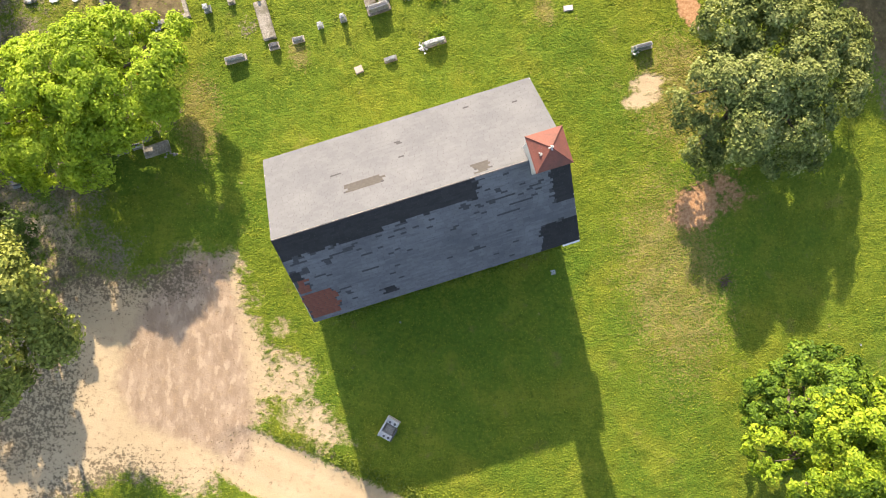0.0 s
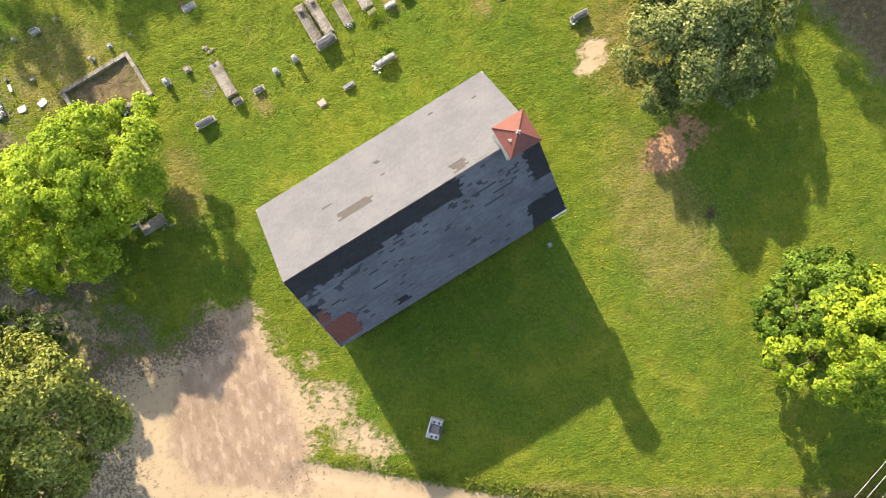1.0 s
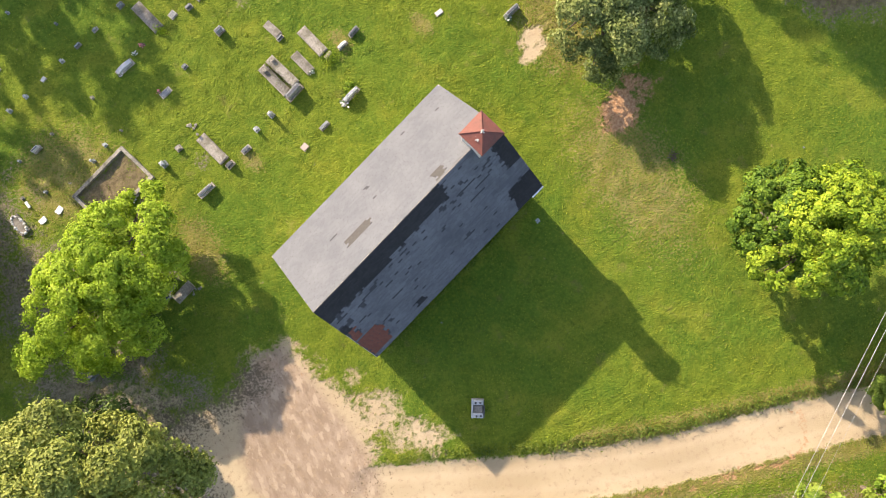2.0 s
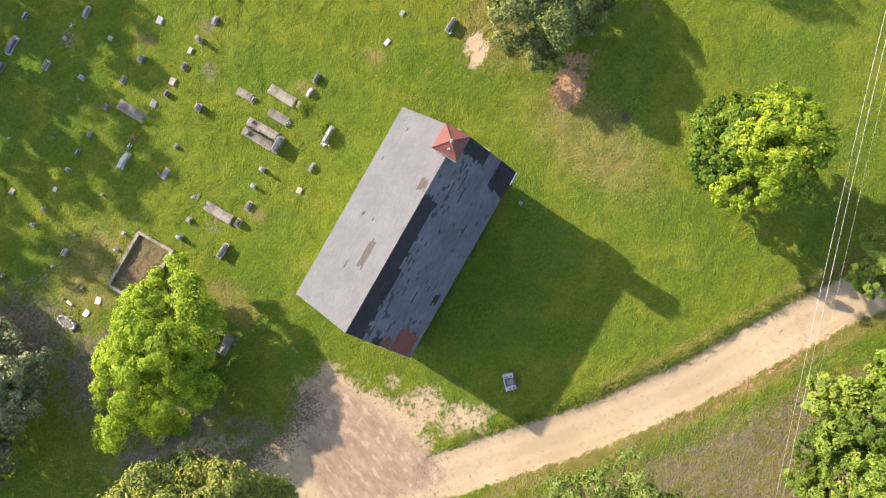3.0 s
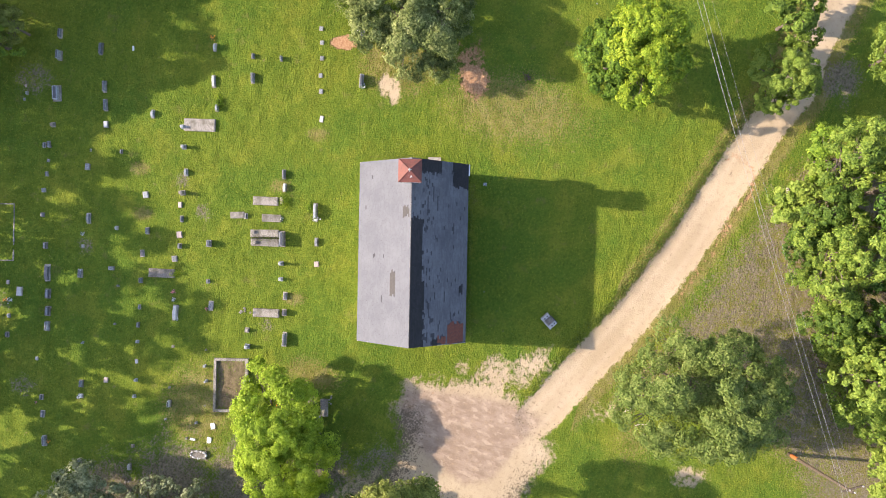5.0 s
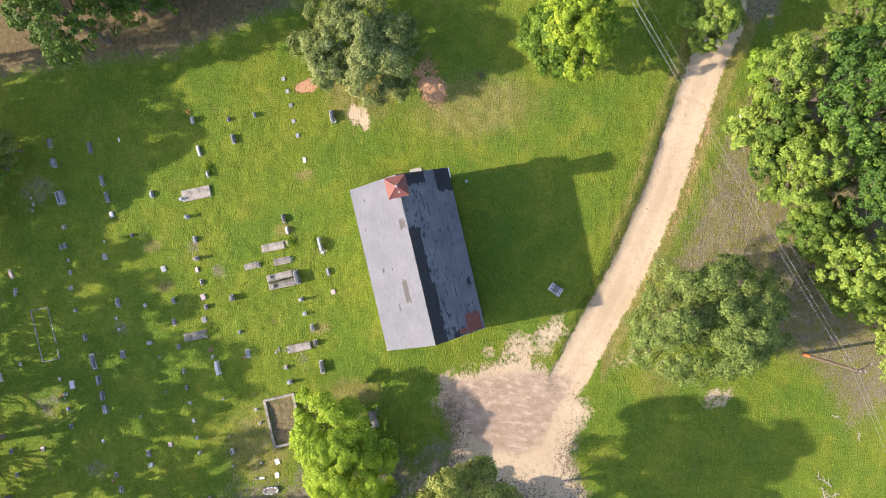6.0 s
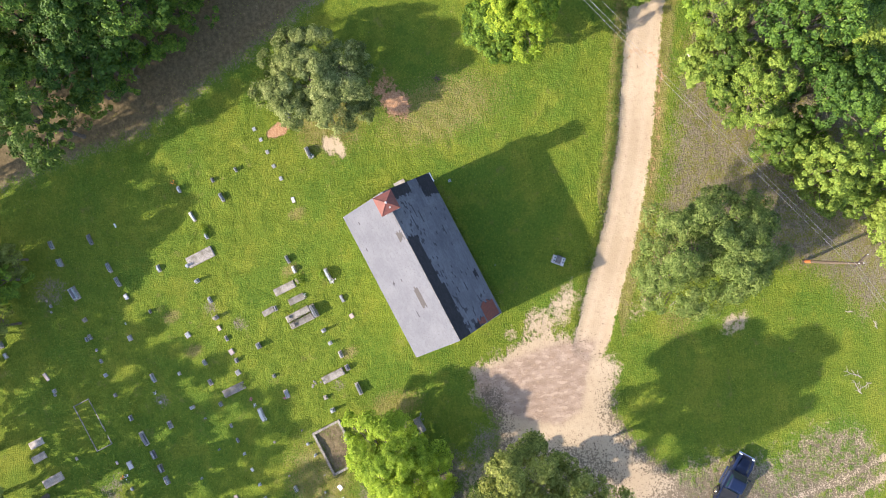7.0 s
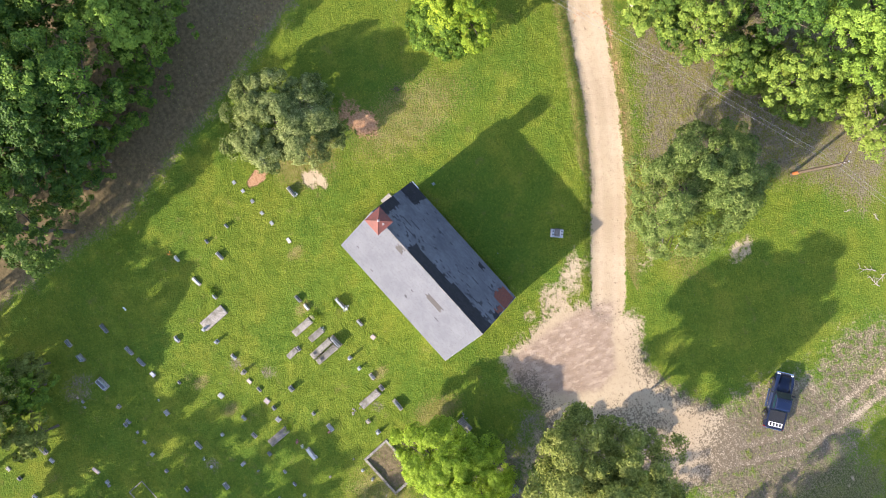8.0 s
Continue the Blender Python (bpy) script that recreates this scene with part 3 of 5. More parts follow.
def single_tabs(side, keep, material, label, seed, width=0.31):
    """Coloured repairs: every shingle tab is a piece of its own, laid in courses on a slope."""
    rng = random.Random(seed)
    rows = int(PITCH / 0.142)
    deep = PITCH / rows
    bm = bmesh.new()
    top = [bm.verts.new(p) for p in ((-0.15, 0.02, 0.004), (0.15, 0.02, 0.004), (0.15, -deep, 0.016), (-0.15, -deep, 0.016))]
    low = [bm.verts.new(p) for p in ((-0.15, 0.02, 0.0), (0.15, 0.02, 0.0), (0.15, -deep, 0.0), (-0.15, -deep, 0.0))]
    bm.faces.new(top[::-1])
    for k in range(4):
        bm.faces.new((top[k], top[(k + 1) % 4], low[(k + 1) % 4], low[k]))
    bmesh.ops.recalc_face_normals(bm, faces=bm.faces)
    me = bpy.data.meshes.new("shingle")
    bm.to_mesh(me)
    bm.free()
    me.materials.append(material)
    across = Vector((-side, 0, 0))
    up_slope = (slope_point(side, 0, 0.0) - slope_point(side, 0, 1.0)).normalized()
    out = across.cross(up_slope)
    for r in range(rows):
        x = -0.12 - rng.random() * width
        while x < LENGTH + 0.12:
            mid = x + width / 2
            x += width * rng.uniform(0.97, 1.03)
            if not keep(mid, (r + 0.5) / rows) or not -0.02 < mid < LENGTH:
                continue
            p = slope_point(side, mid, r / rows, 0.002 + rng.uniform(0, 0.005))
            ob = new("shingle", me)
            ob.parent = church
            ob.matrix_basis = Matrix(((across.x, up_slope.x, out.x, p.x), (across.y, up_slope.y, out.y, p.y), (across.z, up_slope.z, out.z, p.z), (0, 0, 0, 1)))
            tagged(ob, label)


def build_roof():
    for side in (1, -1):
        bm = bmesh.new()
        th = 0.14
        q = [slope_point(side, -0.1, -0.004), slope_point(side, LENGTH + 0.1, -0.004), slope_point(side, LENGTH + 0.1, 1.0), slope_point(side, -0.1, 1.0)]
        top = [bm.verts.new(p) for p in q]
        low = [bm.verts.new(p - Vector((0, 0, th))) for p in q]
        bm.faces.new(top)
        bm.faces.new(low[::-1])
        for k in range(4):
            bm.faces.new((top[k], low[k], low[(k + 1) % 4], top[(k + 1) % 4]))
        bmesh.ops.recalc_face_normals(bm, faces=bm.faces)
        part("roof_deck", bm, FELT, church, "dark felt-covered roof deck")
    # patches on the shady slope: x from, x to, f from, f to
    dark = [(-0.2, 5.2, -0.01, 0.235), (5.2, 10.25, -0.01, 0.205), (14.0, 15.2, 0.12, 0.52), (12.9, 15.2, 0.715, 1.01), (-0.2, 0.5, 0.385, 0.49), (3.99, 4.93, 0.86, 0.93), (10.3, 11.6, -0.01, 0.028)]
    red = [(-0.2, 0.57, 0.49, 0.635), (-0.2, 1.62, 0.66, 0.945)]
    tan = [(4.03, 5.85, 0.275, 0.365), (10.42, 11.1, 0.02, 0.14)]

    def within(zones_, x, f):
        return any(a <= x <= b and c <= f <= d for a, b, c, d in zones_)

    def ragged(x, f, k):
        return x + 0.22 * noise.noise((x * 3, f * 60, k)), f + 0.012 * noise.noise((x * 4, f * 8, k + 5))

    def lost(x, f):
        streak = 0.8 * noise.noise((x * 1.1, f * 26.0, 3.1)) + 0.6 * noise.noise((x * 3.0, f * 43.0, 9.4))
        bare = 0.46 - 0.26 * math.exp(-((f - 0.33) / 0.10) ** 2) - 0.20 * math.exp(-((x - 10.8) / 1.3) ** 2 - ((f - 0.16) / 0.15) ** 2)
        return streak > bare + 0.25 * max(0, f - 0.5)

    tabs(-1, lambda x, f: not within(dark + red, *ragged(x, f, 0)) and not lost(x, f), SHINGLE, "shingles", "grey shingles with missing tabs", 1)
    tabs(-1, lambda x, f: within(dark, *ragged(x, f, 0)), SHINGLE_DARK, "shingle_patch", "newer black shingle repair", 2, lift=0.008)
    single_tabs(-1, lambda x, f: within(red, *ragged(x, f, 0)), SHINGLE_RED, "red-brown repair shingle", 3)
    tabs(1, lambda x, f: not within(tan, *ragged(x, f, 0)) and noise.noise((x * 0.9, f * 26.0, 13.1)) < 0.60, SHINGLE_LIT, "shingles", "grey shingles, paled and evened as the sunlit slope", 4)
    single_tabs(1, lambda x, f: within(tan, *ragged(x, f, 0)), SHINGLE_TAN, "faded tan-grey repair shingle", 5)
    # ridge cap, fascia, rakes
    x = 10.3
    while x < 13.2:
        bm = bmesh.new()
        for side in (1, -1):
            v = [bm.verts.new(slope_point(side, xx, f, 0.03)) for xx, f in ((x, 0.0), (x + 0.29, 0.0), (x + 0.29, 0.03), (x, 0.03))]
            bm.faces.new(v if side < 0 else v[::-1])
        part("ridge_tab", bm, SHINGLE, church)
        x += 0.3
    # Pale strips added for the sunlit ridge edge, its brightness put into the material.
    x = -0.1
    edge_rng = random.Random(12)
    while x < 13.0:
        step = edge_rng.uniform(0.25, 0.8)
        if edge_rng.random() < 0.75:
            wide = edge_rng.uniform(0.005, 0.013)
            piece = box((x, 0.03 - wide, RIDGE + 0.004), (min(x + step, 13.0), 0.03 + wide, RIDGE + 0.018))
            part("ridge_edge", piece, CONCRETE, church, "pale strip standing in for the sunlit ridge lip")
        x += step
    part("eave_trim", box((LENGTH - 0.85, -HALF - 0.11, EAVE - 0.15), (LENGTH + 0.12, -HALF - 0.01, EAVE - 0.05), 0.01), WHITE_PAINT, church, "short length of white eave trim")
    for side in (1, -1):
        y = side * (HALF - 0.03)
        part("fascia", box((-0.08, y - 0.015, EAVE - 0.26), (LENGTH + 0.08, y + 0.015, EAVE - 0.15)), CLAPBOARD, church, "white fascia board")
        for x0 in (-0.125, LENGTH + 0.095):
            bm = bmesh.new()
            quad = [slope_point(side, 0, 0.0, -0.01), slope_point(side, 0, 1.0, -0.01)]
            v = []
            for xx in (x0, x0 + 0.03):
                for p, dz in ((quad[0], 0), (quad[1], 0), (quad[1], -0.2), (quad[0], -0.2)):
                    v.append(bm.verts.new((xx, p.y, p.z + dz)))
            for a in ((0, 1, 2, 3), (7, 6, 5, 4), (0, 4, 5, 1), (1, 5, 6, 2), (2, 6, 7, 3), (3, 7, 4, 0)):
                bm.faces.new([v[k] for k in a])
            bmesh.ops.recalc_face_normals(bm, faces=bm.faces)
            part("rake_board", bm, CLAPBOARD, church, "white rake board")


def lapped_wall(x0, x1, z0, height_at, t=0.14):
    """A clapboard wall along x: a core and lapped boards that stand proud at their lower edge; outside is -y."""
    bm = bmesh.new()
    z = z0
    while z < max(height_at(x0), height_at((x0 + x1) / 2), height_at(x1)):
        span = [k for k in np.linspace(x0, x1, 41) if height_at(k) > z + 0.05]
        if len(span) > 1:
            a, b, top = span[0], span[-1], z + 0.16
            v = [bm.verts.new(p) for p in ((a, -t - 0.022, z), (b, -t - 0.022, z), (b, -t - 0.004, top), (a, -t - 0.004, top), (a, 0, z), (b, 0, z), (b, 0, top), (a, 0, top))]
            for q in ((0, 1, 2, 3), (7, 6, 5, 4), (0, 4, 5, 1), (3, 2, 6, 7), (0, 3, 7, 4), (1, 5, 6, 2)):
                bm.faces.new([v[k] for k in q])
        z += 0.16
    return bm


def build_walls():
    y = HALF - 0.42
    for side in (1, -1):
        w = part("wall", lapped_wall(0.3, LENGTH - 0.3, 0.45, lambda x: EAVE - 0.2), CLAPBOARD, church, "peeling white clapboard wall")
        w.matrix_basis = pose(0, -y, 0) if side < 0 else pose(LENGTH, y, 0, 0, 0, 180)
        for k in range(7):
            xx = 0.6 + k * (LENGTH - 1.2) / 6
            part("pier", box((xx - 0.2, side * (y - 0.1) - 0.2, -0.05), (xx + 0.2, side * (y - 0.1) + 0.2, 0.449), 0.01), BLOCK, church, "concrete block pier")
    gable = lambda x: EAVE - 0.2 + (RIDGE - EAVE) * (1 - abs(x) / HALF)
    for x, rz in ((0.3, -90), (LENGTH - 0.3, 90)):
        w = part("wall", lapped_wall(-y, y, 0.45, gable), CLAPBOARD, church, "peeling white clapboard gable wall")
        w.matrix_basis = pose(x, 0, 0, 0, 0, rz)
    part("floor_frame", box((0.35, -y + 0.05, 0.36), (LENGTH - 0.35, y - 0.05, 0.448)), TIMBER_POLE, church, "timber floor frame")


def build_belfry():
    cx, cy, z0, z1, apex, h = 13.83, 0.06, 7.2, 9.42, 10.05, 0.74
    belfry = part("belfry", bmesh.new(), CLAPBOARD, church, "small square belfry with peeling white boards")
    bm = bmesh.new()
    for a in (-1, 1):
        for b in (-1, 1):
            add_box(bm, (cx + a * (h - 0.06) - 0.06, cy + b * (h - 0.06) - 0.06, 6.5), (cx + a * (h - 0.06) + 0.06, cy + b * (h - 0.06) + 0.06, z1))
    z = 6.6
    while z < z1 - 0.1:
        for rz in range(4):
            m = Matrix.Translation((cx, cy, 0)) @ pose(0, 0, 0, 0, 0, 90 * rz)
            add_box(bm, (-h + 0.02, -h - 0.012, z), (h - 0.02, -h + 0.03, z + 0.155), 0, m)
        z += 0.16
    bm.to_mesh(belfry.data)
    bm.free()
    r = 0.905
    rim = [Vector((cx + a * r, cy + b * r, z1)) for a, b in ((-1, -1), (1, -1), (1, 1), (-1, 1))]
    tip = Vector((cx, cy, apex))
    for k in range(4):
        a, b = rim[k], rim[(k + 1) % 4]
        bm = bmesh.new()
        strips = 5
        for s in range(strips):
            p, q = a.lerp(b, s / strips), a.lerp(b, (s + 1) / strips)
            bm.faces.new([bm.verts.new(v) for v in (p, q, tip)])
            bm.faces.new([bm.verts.new(v) for v in (p, p + Vector((0, 0, -0.05)), q + Vector((0, 0, -0.05)), q)])
        part("belfry_roof_panel", bm, RED_METAL, belfry, "faded red metal roof panel")
        part("hip_cap", tube([a + Vector((0, 0, 0.012)), tip + Vector((0, 0, 0.012))], [0.028, 0.028], 6), RED_METAL, belfry)
    part("soffit", box((cx - r + 0.01, cy - r + 0.01, z1 - 0.1), (cx + r - 0.01, cy + r - 0.01, z1 - 0.052)), CLAPBOARD, belfry)
    bm = tube([(cx, cy, apex - 0.05), (cx, cy, apex + 0.1), (cx + 0.01, cy, apex + 0.32)], [0.10, 0.06, 0.035], 8)
    add_box(bm, (cx - 0.16, cy - 0.03, apex - 0.01), (cx + 0.12, cy + 0.03, apex + 0.04), 0.01)
    add_box(bm, (cx - 0.03, cy - 0.15, apex - 0.02), (cx + 0.03, cy + 0.1, apex + 0.03), 0.01)
    part("finial", bm, MARBLE, belfry, "whitish weathered finial stub")
    rng = random.Random(4)
    bm = bmesh.new()
    for _ in range(7):
        x, y = cx - 0.46 + rng.uniform(-0.09, 0.09), cy + rng.uniform(-0.2, 0.16)
        add_box(bm, (x - 0.04, y - 0.03, apex - 0.36), (x + 0.04, y + 0.03, apex - 0.29), 0.01)
    tagged(part("peeled_sealant", bm, MARBLE, belfry, "pale flaked sealant on red metal"), kind="stuff")


def build_steps():
    for k, (x0, x1, z) in enumerate(((15.25, 15.62, 0.42), (15.62, 15.92, 0.28), (15.92, 16.2, 0.14))):
        part("church_step", box((x0, -2.2, -0.05), (x1, -1.05, z), 0.015), CONCRETE, church, "pale worn concrete step")
    part("landing_slab", box((14.62, -2.2, -0.05), (15.25, 2.2, 0.44), 0.02), CONCRETE, church, "pale concrete landing")


build_roof()
build_walls()
build_belfry()
build_steps()


# ---- graves ----
def turned(x, y, jitter=4.0, tilt=1.5):
    r = random.Random(int(x * 131 + y * 977))
    return pose(x, y, 0, r.uniform(-tilt, tilt), r.uniform(-tilt, tilt), TURN + r.uniform(-jitter, jitter)), r


def headstone(x, y, w, d, h, style):
    m, r = turned(x, y)
    tone = r.random()
    stone = DARK_GRANITE if tone < 0.26 else MARBLE if tone > 0.86 else GRANITE
    what = {"flat": "square-topped", "round": "round-topped", "serp": "curve-topped"}[style]
    kind = {DARK_GRANITE.name: "dark polished granite", MARBLE.name: "white marble", GRANITE.name: "grey granite"}[stone.name]
    size = "wide" if w > 0.95 else "small" if w < 0.55 else "plain"
    ob = thing("headstone", m, f"{size} {what} {kind} headstone on a plinth in the grass", "headstone", "headstones in the cemetery")
    base = 0.16 if h > 0.45 else 0.08
    part("plinth", box((-w / 2, -d / 2, -0.06), (w / 2, d / 2, base), 0.015), CONCRETE if r.random() < 0.5 else LIMESTONE, ob, "rough weathered plinth")
    tw, td, top = w * 0.84 / 2, d * 0.62, h
    if style == "flat":
        outline = [(-tw, base), (tw, base), (tw, top - 0.02), (tw * 0.93, top), (-tw * 0.93, top), (-tw, top - 0.02)]
    elif style == "round":
        outline = [(-tw, base), (tw, base)] + [(tw * math.cos(a), max(base + 0.05, top - tw * 0.7) + tw * 0.7 * math.sin(a)) for a in np.linspace(0, math.pi, 9)]
    else:
        dip = min(0.12, 0.25 * h)
        outline = [(-tw, base), (tw, base)] + [(tw * k, top - dip * (0.5 - 0.5 * math.cos(math.pi * k))) for k in np.linspace(1, -1, 9)]
    part("tablet", prism(outline, td, Matrix(), 0.02), stone, ob)
    if style == "flat" and h > 0.2:
        part("crest", box((-tw * 0.88, -td * 0.26, top - 0.01), (tw * 0.88, td * 0.26, top + 0.018), 0.008), GRANITE if stone is DARK_GRANITE else DARK_GRANITE, ob, "smooth polished crest")
    if r.random() < 0.14 and w > 0.6:
        part("vase", tube([(w * 0.38, -d * 0.3, base), (w * 0.38, -d * 0.3, base + 0.16), (w * 0.38, -d * 0.3, base + 0.2)], [0.05, 0.06, 0.075], 8), MARBLE, ob, "small pale grave vase")


def pillar_stone(x, y, w, d, h):
    m, r = turned(x, y, 8)
    stone = GRANITE if r.random() < 0.6 else LIMESTONE
    ob = thing("pillar_stone", m, f"{'tall slim' if h > 0.75 else 'short'} square {'grey granite' if stone is GRANITE else 'lichened stone'} grave post in the grass", "headstone", "grave posts in the cemetery")
    part("plinth", box((-w / 2, -d / 2, -0.06), (w / 2, d / 2, h * 0.22), 0.012), stone, ob)
    a, b = w * 0.36, w * 0.27
    z0, z1, z2 = h * 0.22, h * 0.88, h
    bm = bmesh.new()
    rings = [[bm.verts.new((sx * q, sy * q * d / w, z)) for sx, sy in ((-1, -1), (1, -1), (1, 1), (-1, 1))] for q, z in ((a, z0), (b, z1), (b * 1.25, z1 + 0.005), (b * 1.25, z1 + 0.04), (0.02, z2))]
    for p, q in zip(rings, rings[1:]):
        for k in range(4):
            bm.faces.new((p[k], p[(k + 1) % 4], q[(k + 1) % 4], q[k]))
    bm.faces.new(rings[-1])
    part("shaft", bm, stone, ob)


def flat_marker(x, y, w, d, h):
    m, r = turned(x, y, 9, 2.5)
    stone = PINK_STONE if r.random() < 0.25 else MARBLE if r.random() < 0.3 else GRANITE
    ob = thing("flat_marker", m, f"low {'pinkish' if stone is PINK_STONE else 'white marble' if stone is MARBLE else 'grey granite'} grave marker lying in the turf", "grave marker", "low markers in the cemetery")
    part("base", box((-w / 2, -d / 2, -0.06), (w / 2, d / 2, h * 0.6), 0.012), CONCRETE, ob)
    part("plate", box((-w * 0.42, -d * 0.40, h * 0.6), (w * 0.42, d * 0.40, h), 0.012), stone, ob)


def white_marker(x, y, w, d, h):
    m, r = turned(x, y, 12, 5)
    ob = thing("fallen_marker", m, "fallen bright white marble tablet lying on the grass", "grave marker", "fallen white tablets")
    tw = w / 2
    outline = [(-tw, -d / 2), (tw, -d / 2), (tw, d * 0.3), (tw * 0.6, d / 2), (-tw * 0.6, d / 2), (-tw, d * 0.3)]
    part("tablet", prism(outline, h + 0.05, pose(0, 0, h / 2 - 0.02, 90), 0.01), WHITE_PAINT, ob)


def grave_slab(x, y, w, d, h):
    m, r = turned(x, y, 2, 0.6)
    stone = CONCRETE if x < -8 and y > 38 else LIMESTONE
    ob = thing("grave_slab", m, f"{'thick' if h > 0.17 else 'thin'} {'pale' if stone is CONCRETE else 'lichen-stained'} concrete ledger slab over a grave", "grave slab", "ledger slabs in the cemetery")
    part("slab", box((-w / 2, -d / 2, -0.06), (w / 2, d / 2, h), 0.025), stone, ob)
    part("slab_rim", box((-w / 2 + 0.07, -d / 2 + 0.07, h), (w / 2 - 0.07, d / 2 - 0.07, h + 0.03), 0.012), stone, ob)


def table_tomb(x, y, w, d, h):
    m, r = turned(x, y, 2, 0.3)
    ob = thing("table_tomb", m, "dark granite tomb with a raised kerb beneath a tree", "tomb")
    part("base", box((-w / 2, -d / 2, -0.06), (w / 2, d / 2, 0.18), 0.02), GRANITE, ob)
    part("lid", box((-w * 0.44, -d * 0.40, 0.18), (w * 0.44, d * 0.40, h), 0.03), DARK_GRANITE, ob, "dark polished lid")


def flower_bunch(x, y, size):
    m, r = turned(x, y, 90, 0)
    petal, colour = r.choice(((PETAL_PINK, "pink"), (PETAL_WHITE, "white"), (PETAL_WHITE, "white"), (PETAL_ORANGE, "orange")))
    ob = thing("flower_bunch", m, f"bunch of {colour} cloth flowers laid at a grave", "flowers", "grave flowers")
    rng = np.random.default_rng(int(abs(x * 71 + y * 13)) + 1)
    n = 60
    p = rng.normal(size=(n, 3)) * np.array([0.3, 0.3, 0.22]) * size
    p[:, 2] = np.abs(p[:, 2]) + 0.05
    nr = rng.normal(size=(n, 3)) * 0.6 + np.array([0, 0, 1])
    for nm, sel, mat in (("blooms", slice(0, 34), petal), ("stems", slice(34, n), STEM)):
        q = new(nm, leaf_mesh(nm, p[sel], nr[sel], np.full(len(p[sel]), size * 0.38), rng, mat, 0.9))
        q.parent = ob
        tagged(q, kind="stuff")
    part("pot", tube([(0, 0, -0.02), (0, 0, 0.12)], [size * 0.16, size * 0.22], 8), GRANITE, ob)


def stone_pot(x, y, size):
    m, r = turned(x, y, 30)
    z = 0.24 if size > 0.3 else 0.22
    ob = thing("stone_pot", m @ pose(0, 0, z), "small mossy stone pot standing on a grave slab", "pot", "stone pots")
    part("pot", tube([(0, 0, -0.01), (0, 0, 0.10), (0, 0, 0.2), (0, 0, 0.22), (0, 0, 0.16)], [size * 0.28, size * 0.42, size * 0.45, size * 0.36, size * 0.3], 10), LIMESTONE, ob)


def grave_shrub(x, y, size):
    m, r = turned(x, y, 90, 0)
    ob = thing("grave_shrub", m, "straggly little shrub beside a headstone", "shrub", "grave shrubs")
    rng = np.random.default_rng(int(abs(x * 31 + y * 17)) + 5)
    n = 420
    p = rng.normal(size=(n, 3)) * np.array([0.34, 0.55, 0.26]) * size
    p[:, 2] = np.abs(p[:, 2]) + 0.04
    nr = p + rng.normal(size=(n, 3)) * 0.3 + np.array([0, 0, 0.3])
    q = new("foliage", leaf_mesh("foliage", p, nr, rng.uniform(0.07, 0.15, n), rng, LEAF_MIXED))
    q.parent = ob
    bm = bmesh.new()
    for k in range(5):
        a = k * 1.257
        add_tube(bm, [(0, 0, -0.04), (0.12 * math.cos(a), 0.16 * math.sin(a), 0.2), (0.28 * math.cos(a) * size, 0.4 * math.sin(a) * size, 0.36)], [0.018, 0.012, 0.006], 5)
    part("stems", bm, BARK, ob)


def rubble_patch(x, y, size):
    m, r = turned(x, y, 40, 0)
    ob = thing("rubble", m, "scatter of broken pale stone pieces on the grass", "rubble", "broken stone in the cemetery")
    for k in range(7):
        bm = bmesh.new()
        out = bmesh.ops.create_icosphere(bm, subdivisions=1, radius=size * r.uniform(0.09, 0.2))
        for v in bm.verts:
            v.co = Vector((v.co.x * r.uniform(0.7, 1.3), v.co.y * r.uniform(0.7, 1.3), v.co.z * 0.55))
        q = part("stone", bm, LIMESTONE, ob)
        q.matrix_basis = pose(r.uniform(-0.5, 0.5) * size, r.uniform(-0.35, 0.35) * size, 0.02, 0, 0, r.uniform(0, 180))


headstone(11.11, 25.98, 0.75, 0.3, 0.40, 'round')
flower_bunch(11.87, 26.51, 0.3)
headstone(11.44, 22.39, 0.5, 0.3, 0.33, 'flat')
headstone(12.05, 19.85, 0.5, 0.25, 0.40, 'flat')
headstone(9.52, 21.79, 1, 0.35, 0.40, 'flat')
headstone(8.11, 25.1, 1.15, 0.35, 0.36, 'serp')
headstone(5.9, 24.04, 0.65, 0.3, 0.40, 'round')
grave_shrub(6.5, 24.05, 0.6)
grave_slab(3.9, 25.04, 1.15, 2.9, 0.14)
pillar_stone(3.27, 26.45, 0.4, 0.4, 0.46)
pillar_stone(1.53, 25.77, 0.42, 0.42, 0.59)
headstone(-0.63, 24.88, 0.7, 0.35, 0.33, 'round')
pillar_stone(-2.5, 24.53, 0.45, 0.45, 0.76)
flat_marker(-3.63, 24.45, 0.55, 0.35, 0.15)
headstone(-4.81, 23.9, 0.6, 0.3, 0.26, 'flat')
flat_marker(-6.26, 23.64, 0.6, 0.5, 0.14)
headstone(-7.22, 23.29, 0.5, 0.35, 0.33, 'flat')
flat_marker(-8.49, 23.37, 0.55, 0.5, 0.12)
grave_slab(-10.11, 24.04, 0.8, 2.4, 0.18)
grave_shrub(-9.8, 22.88, 0.45)
headstone(-11.36, 25.68, 0.5, 0.35, 0.33, 'flat')
headstone(-8.96, 26.34, 0.65, 0.4, 0.23, 'serp')
flower_bunch(-11.4, 22.54, 0.28)
flower_bunch(-12.11, 22.26, 0.25)
headstone(-13.18, 21.72, 1.45, 0.5, 0.40, 'serp')
flower_bunch(-13.69, 21.47, 0.3)
headstone(-13.73, 25.03, 0.45, 0.25, 0.26, 'round')
headstone(-15.33, 24.64, 0.5, 0.25, 0.23, 'flat')
pillar_stone(-16.81, 24.19, 0.3, 0.3, 0.26)
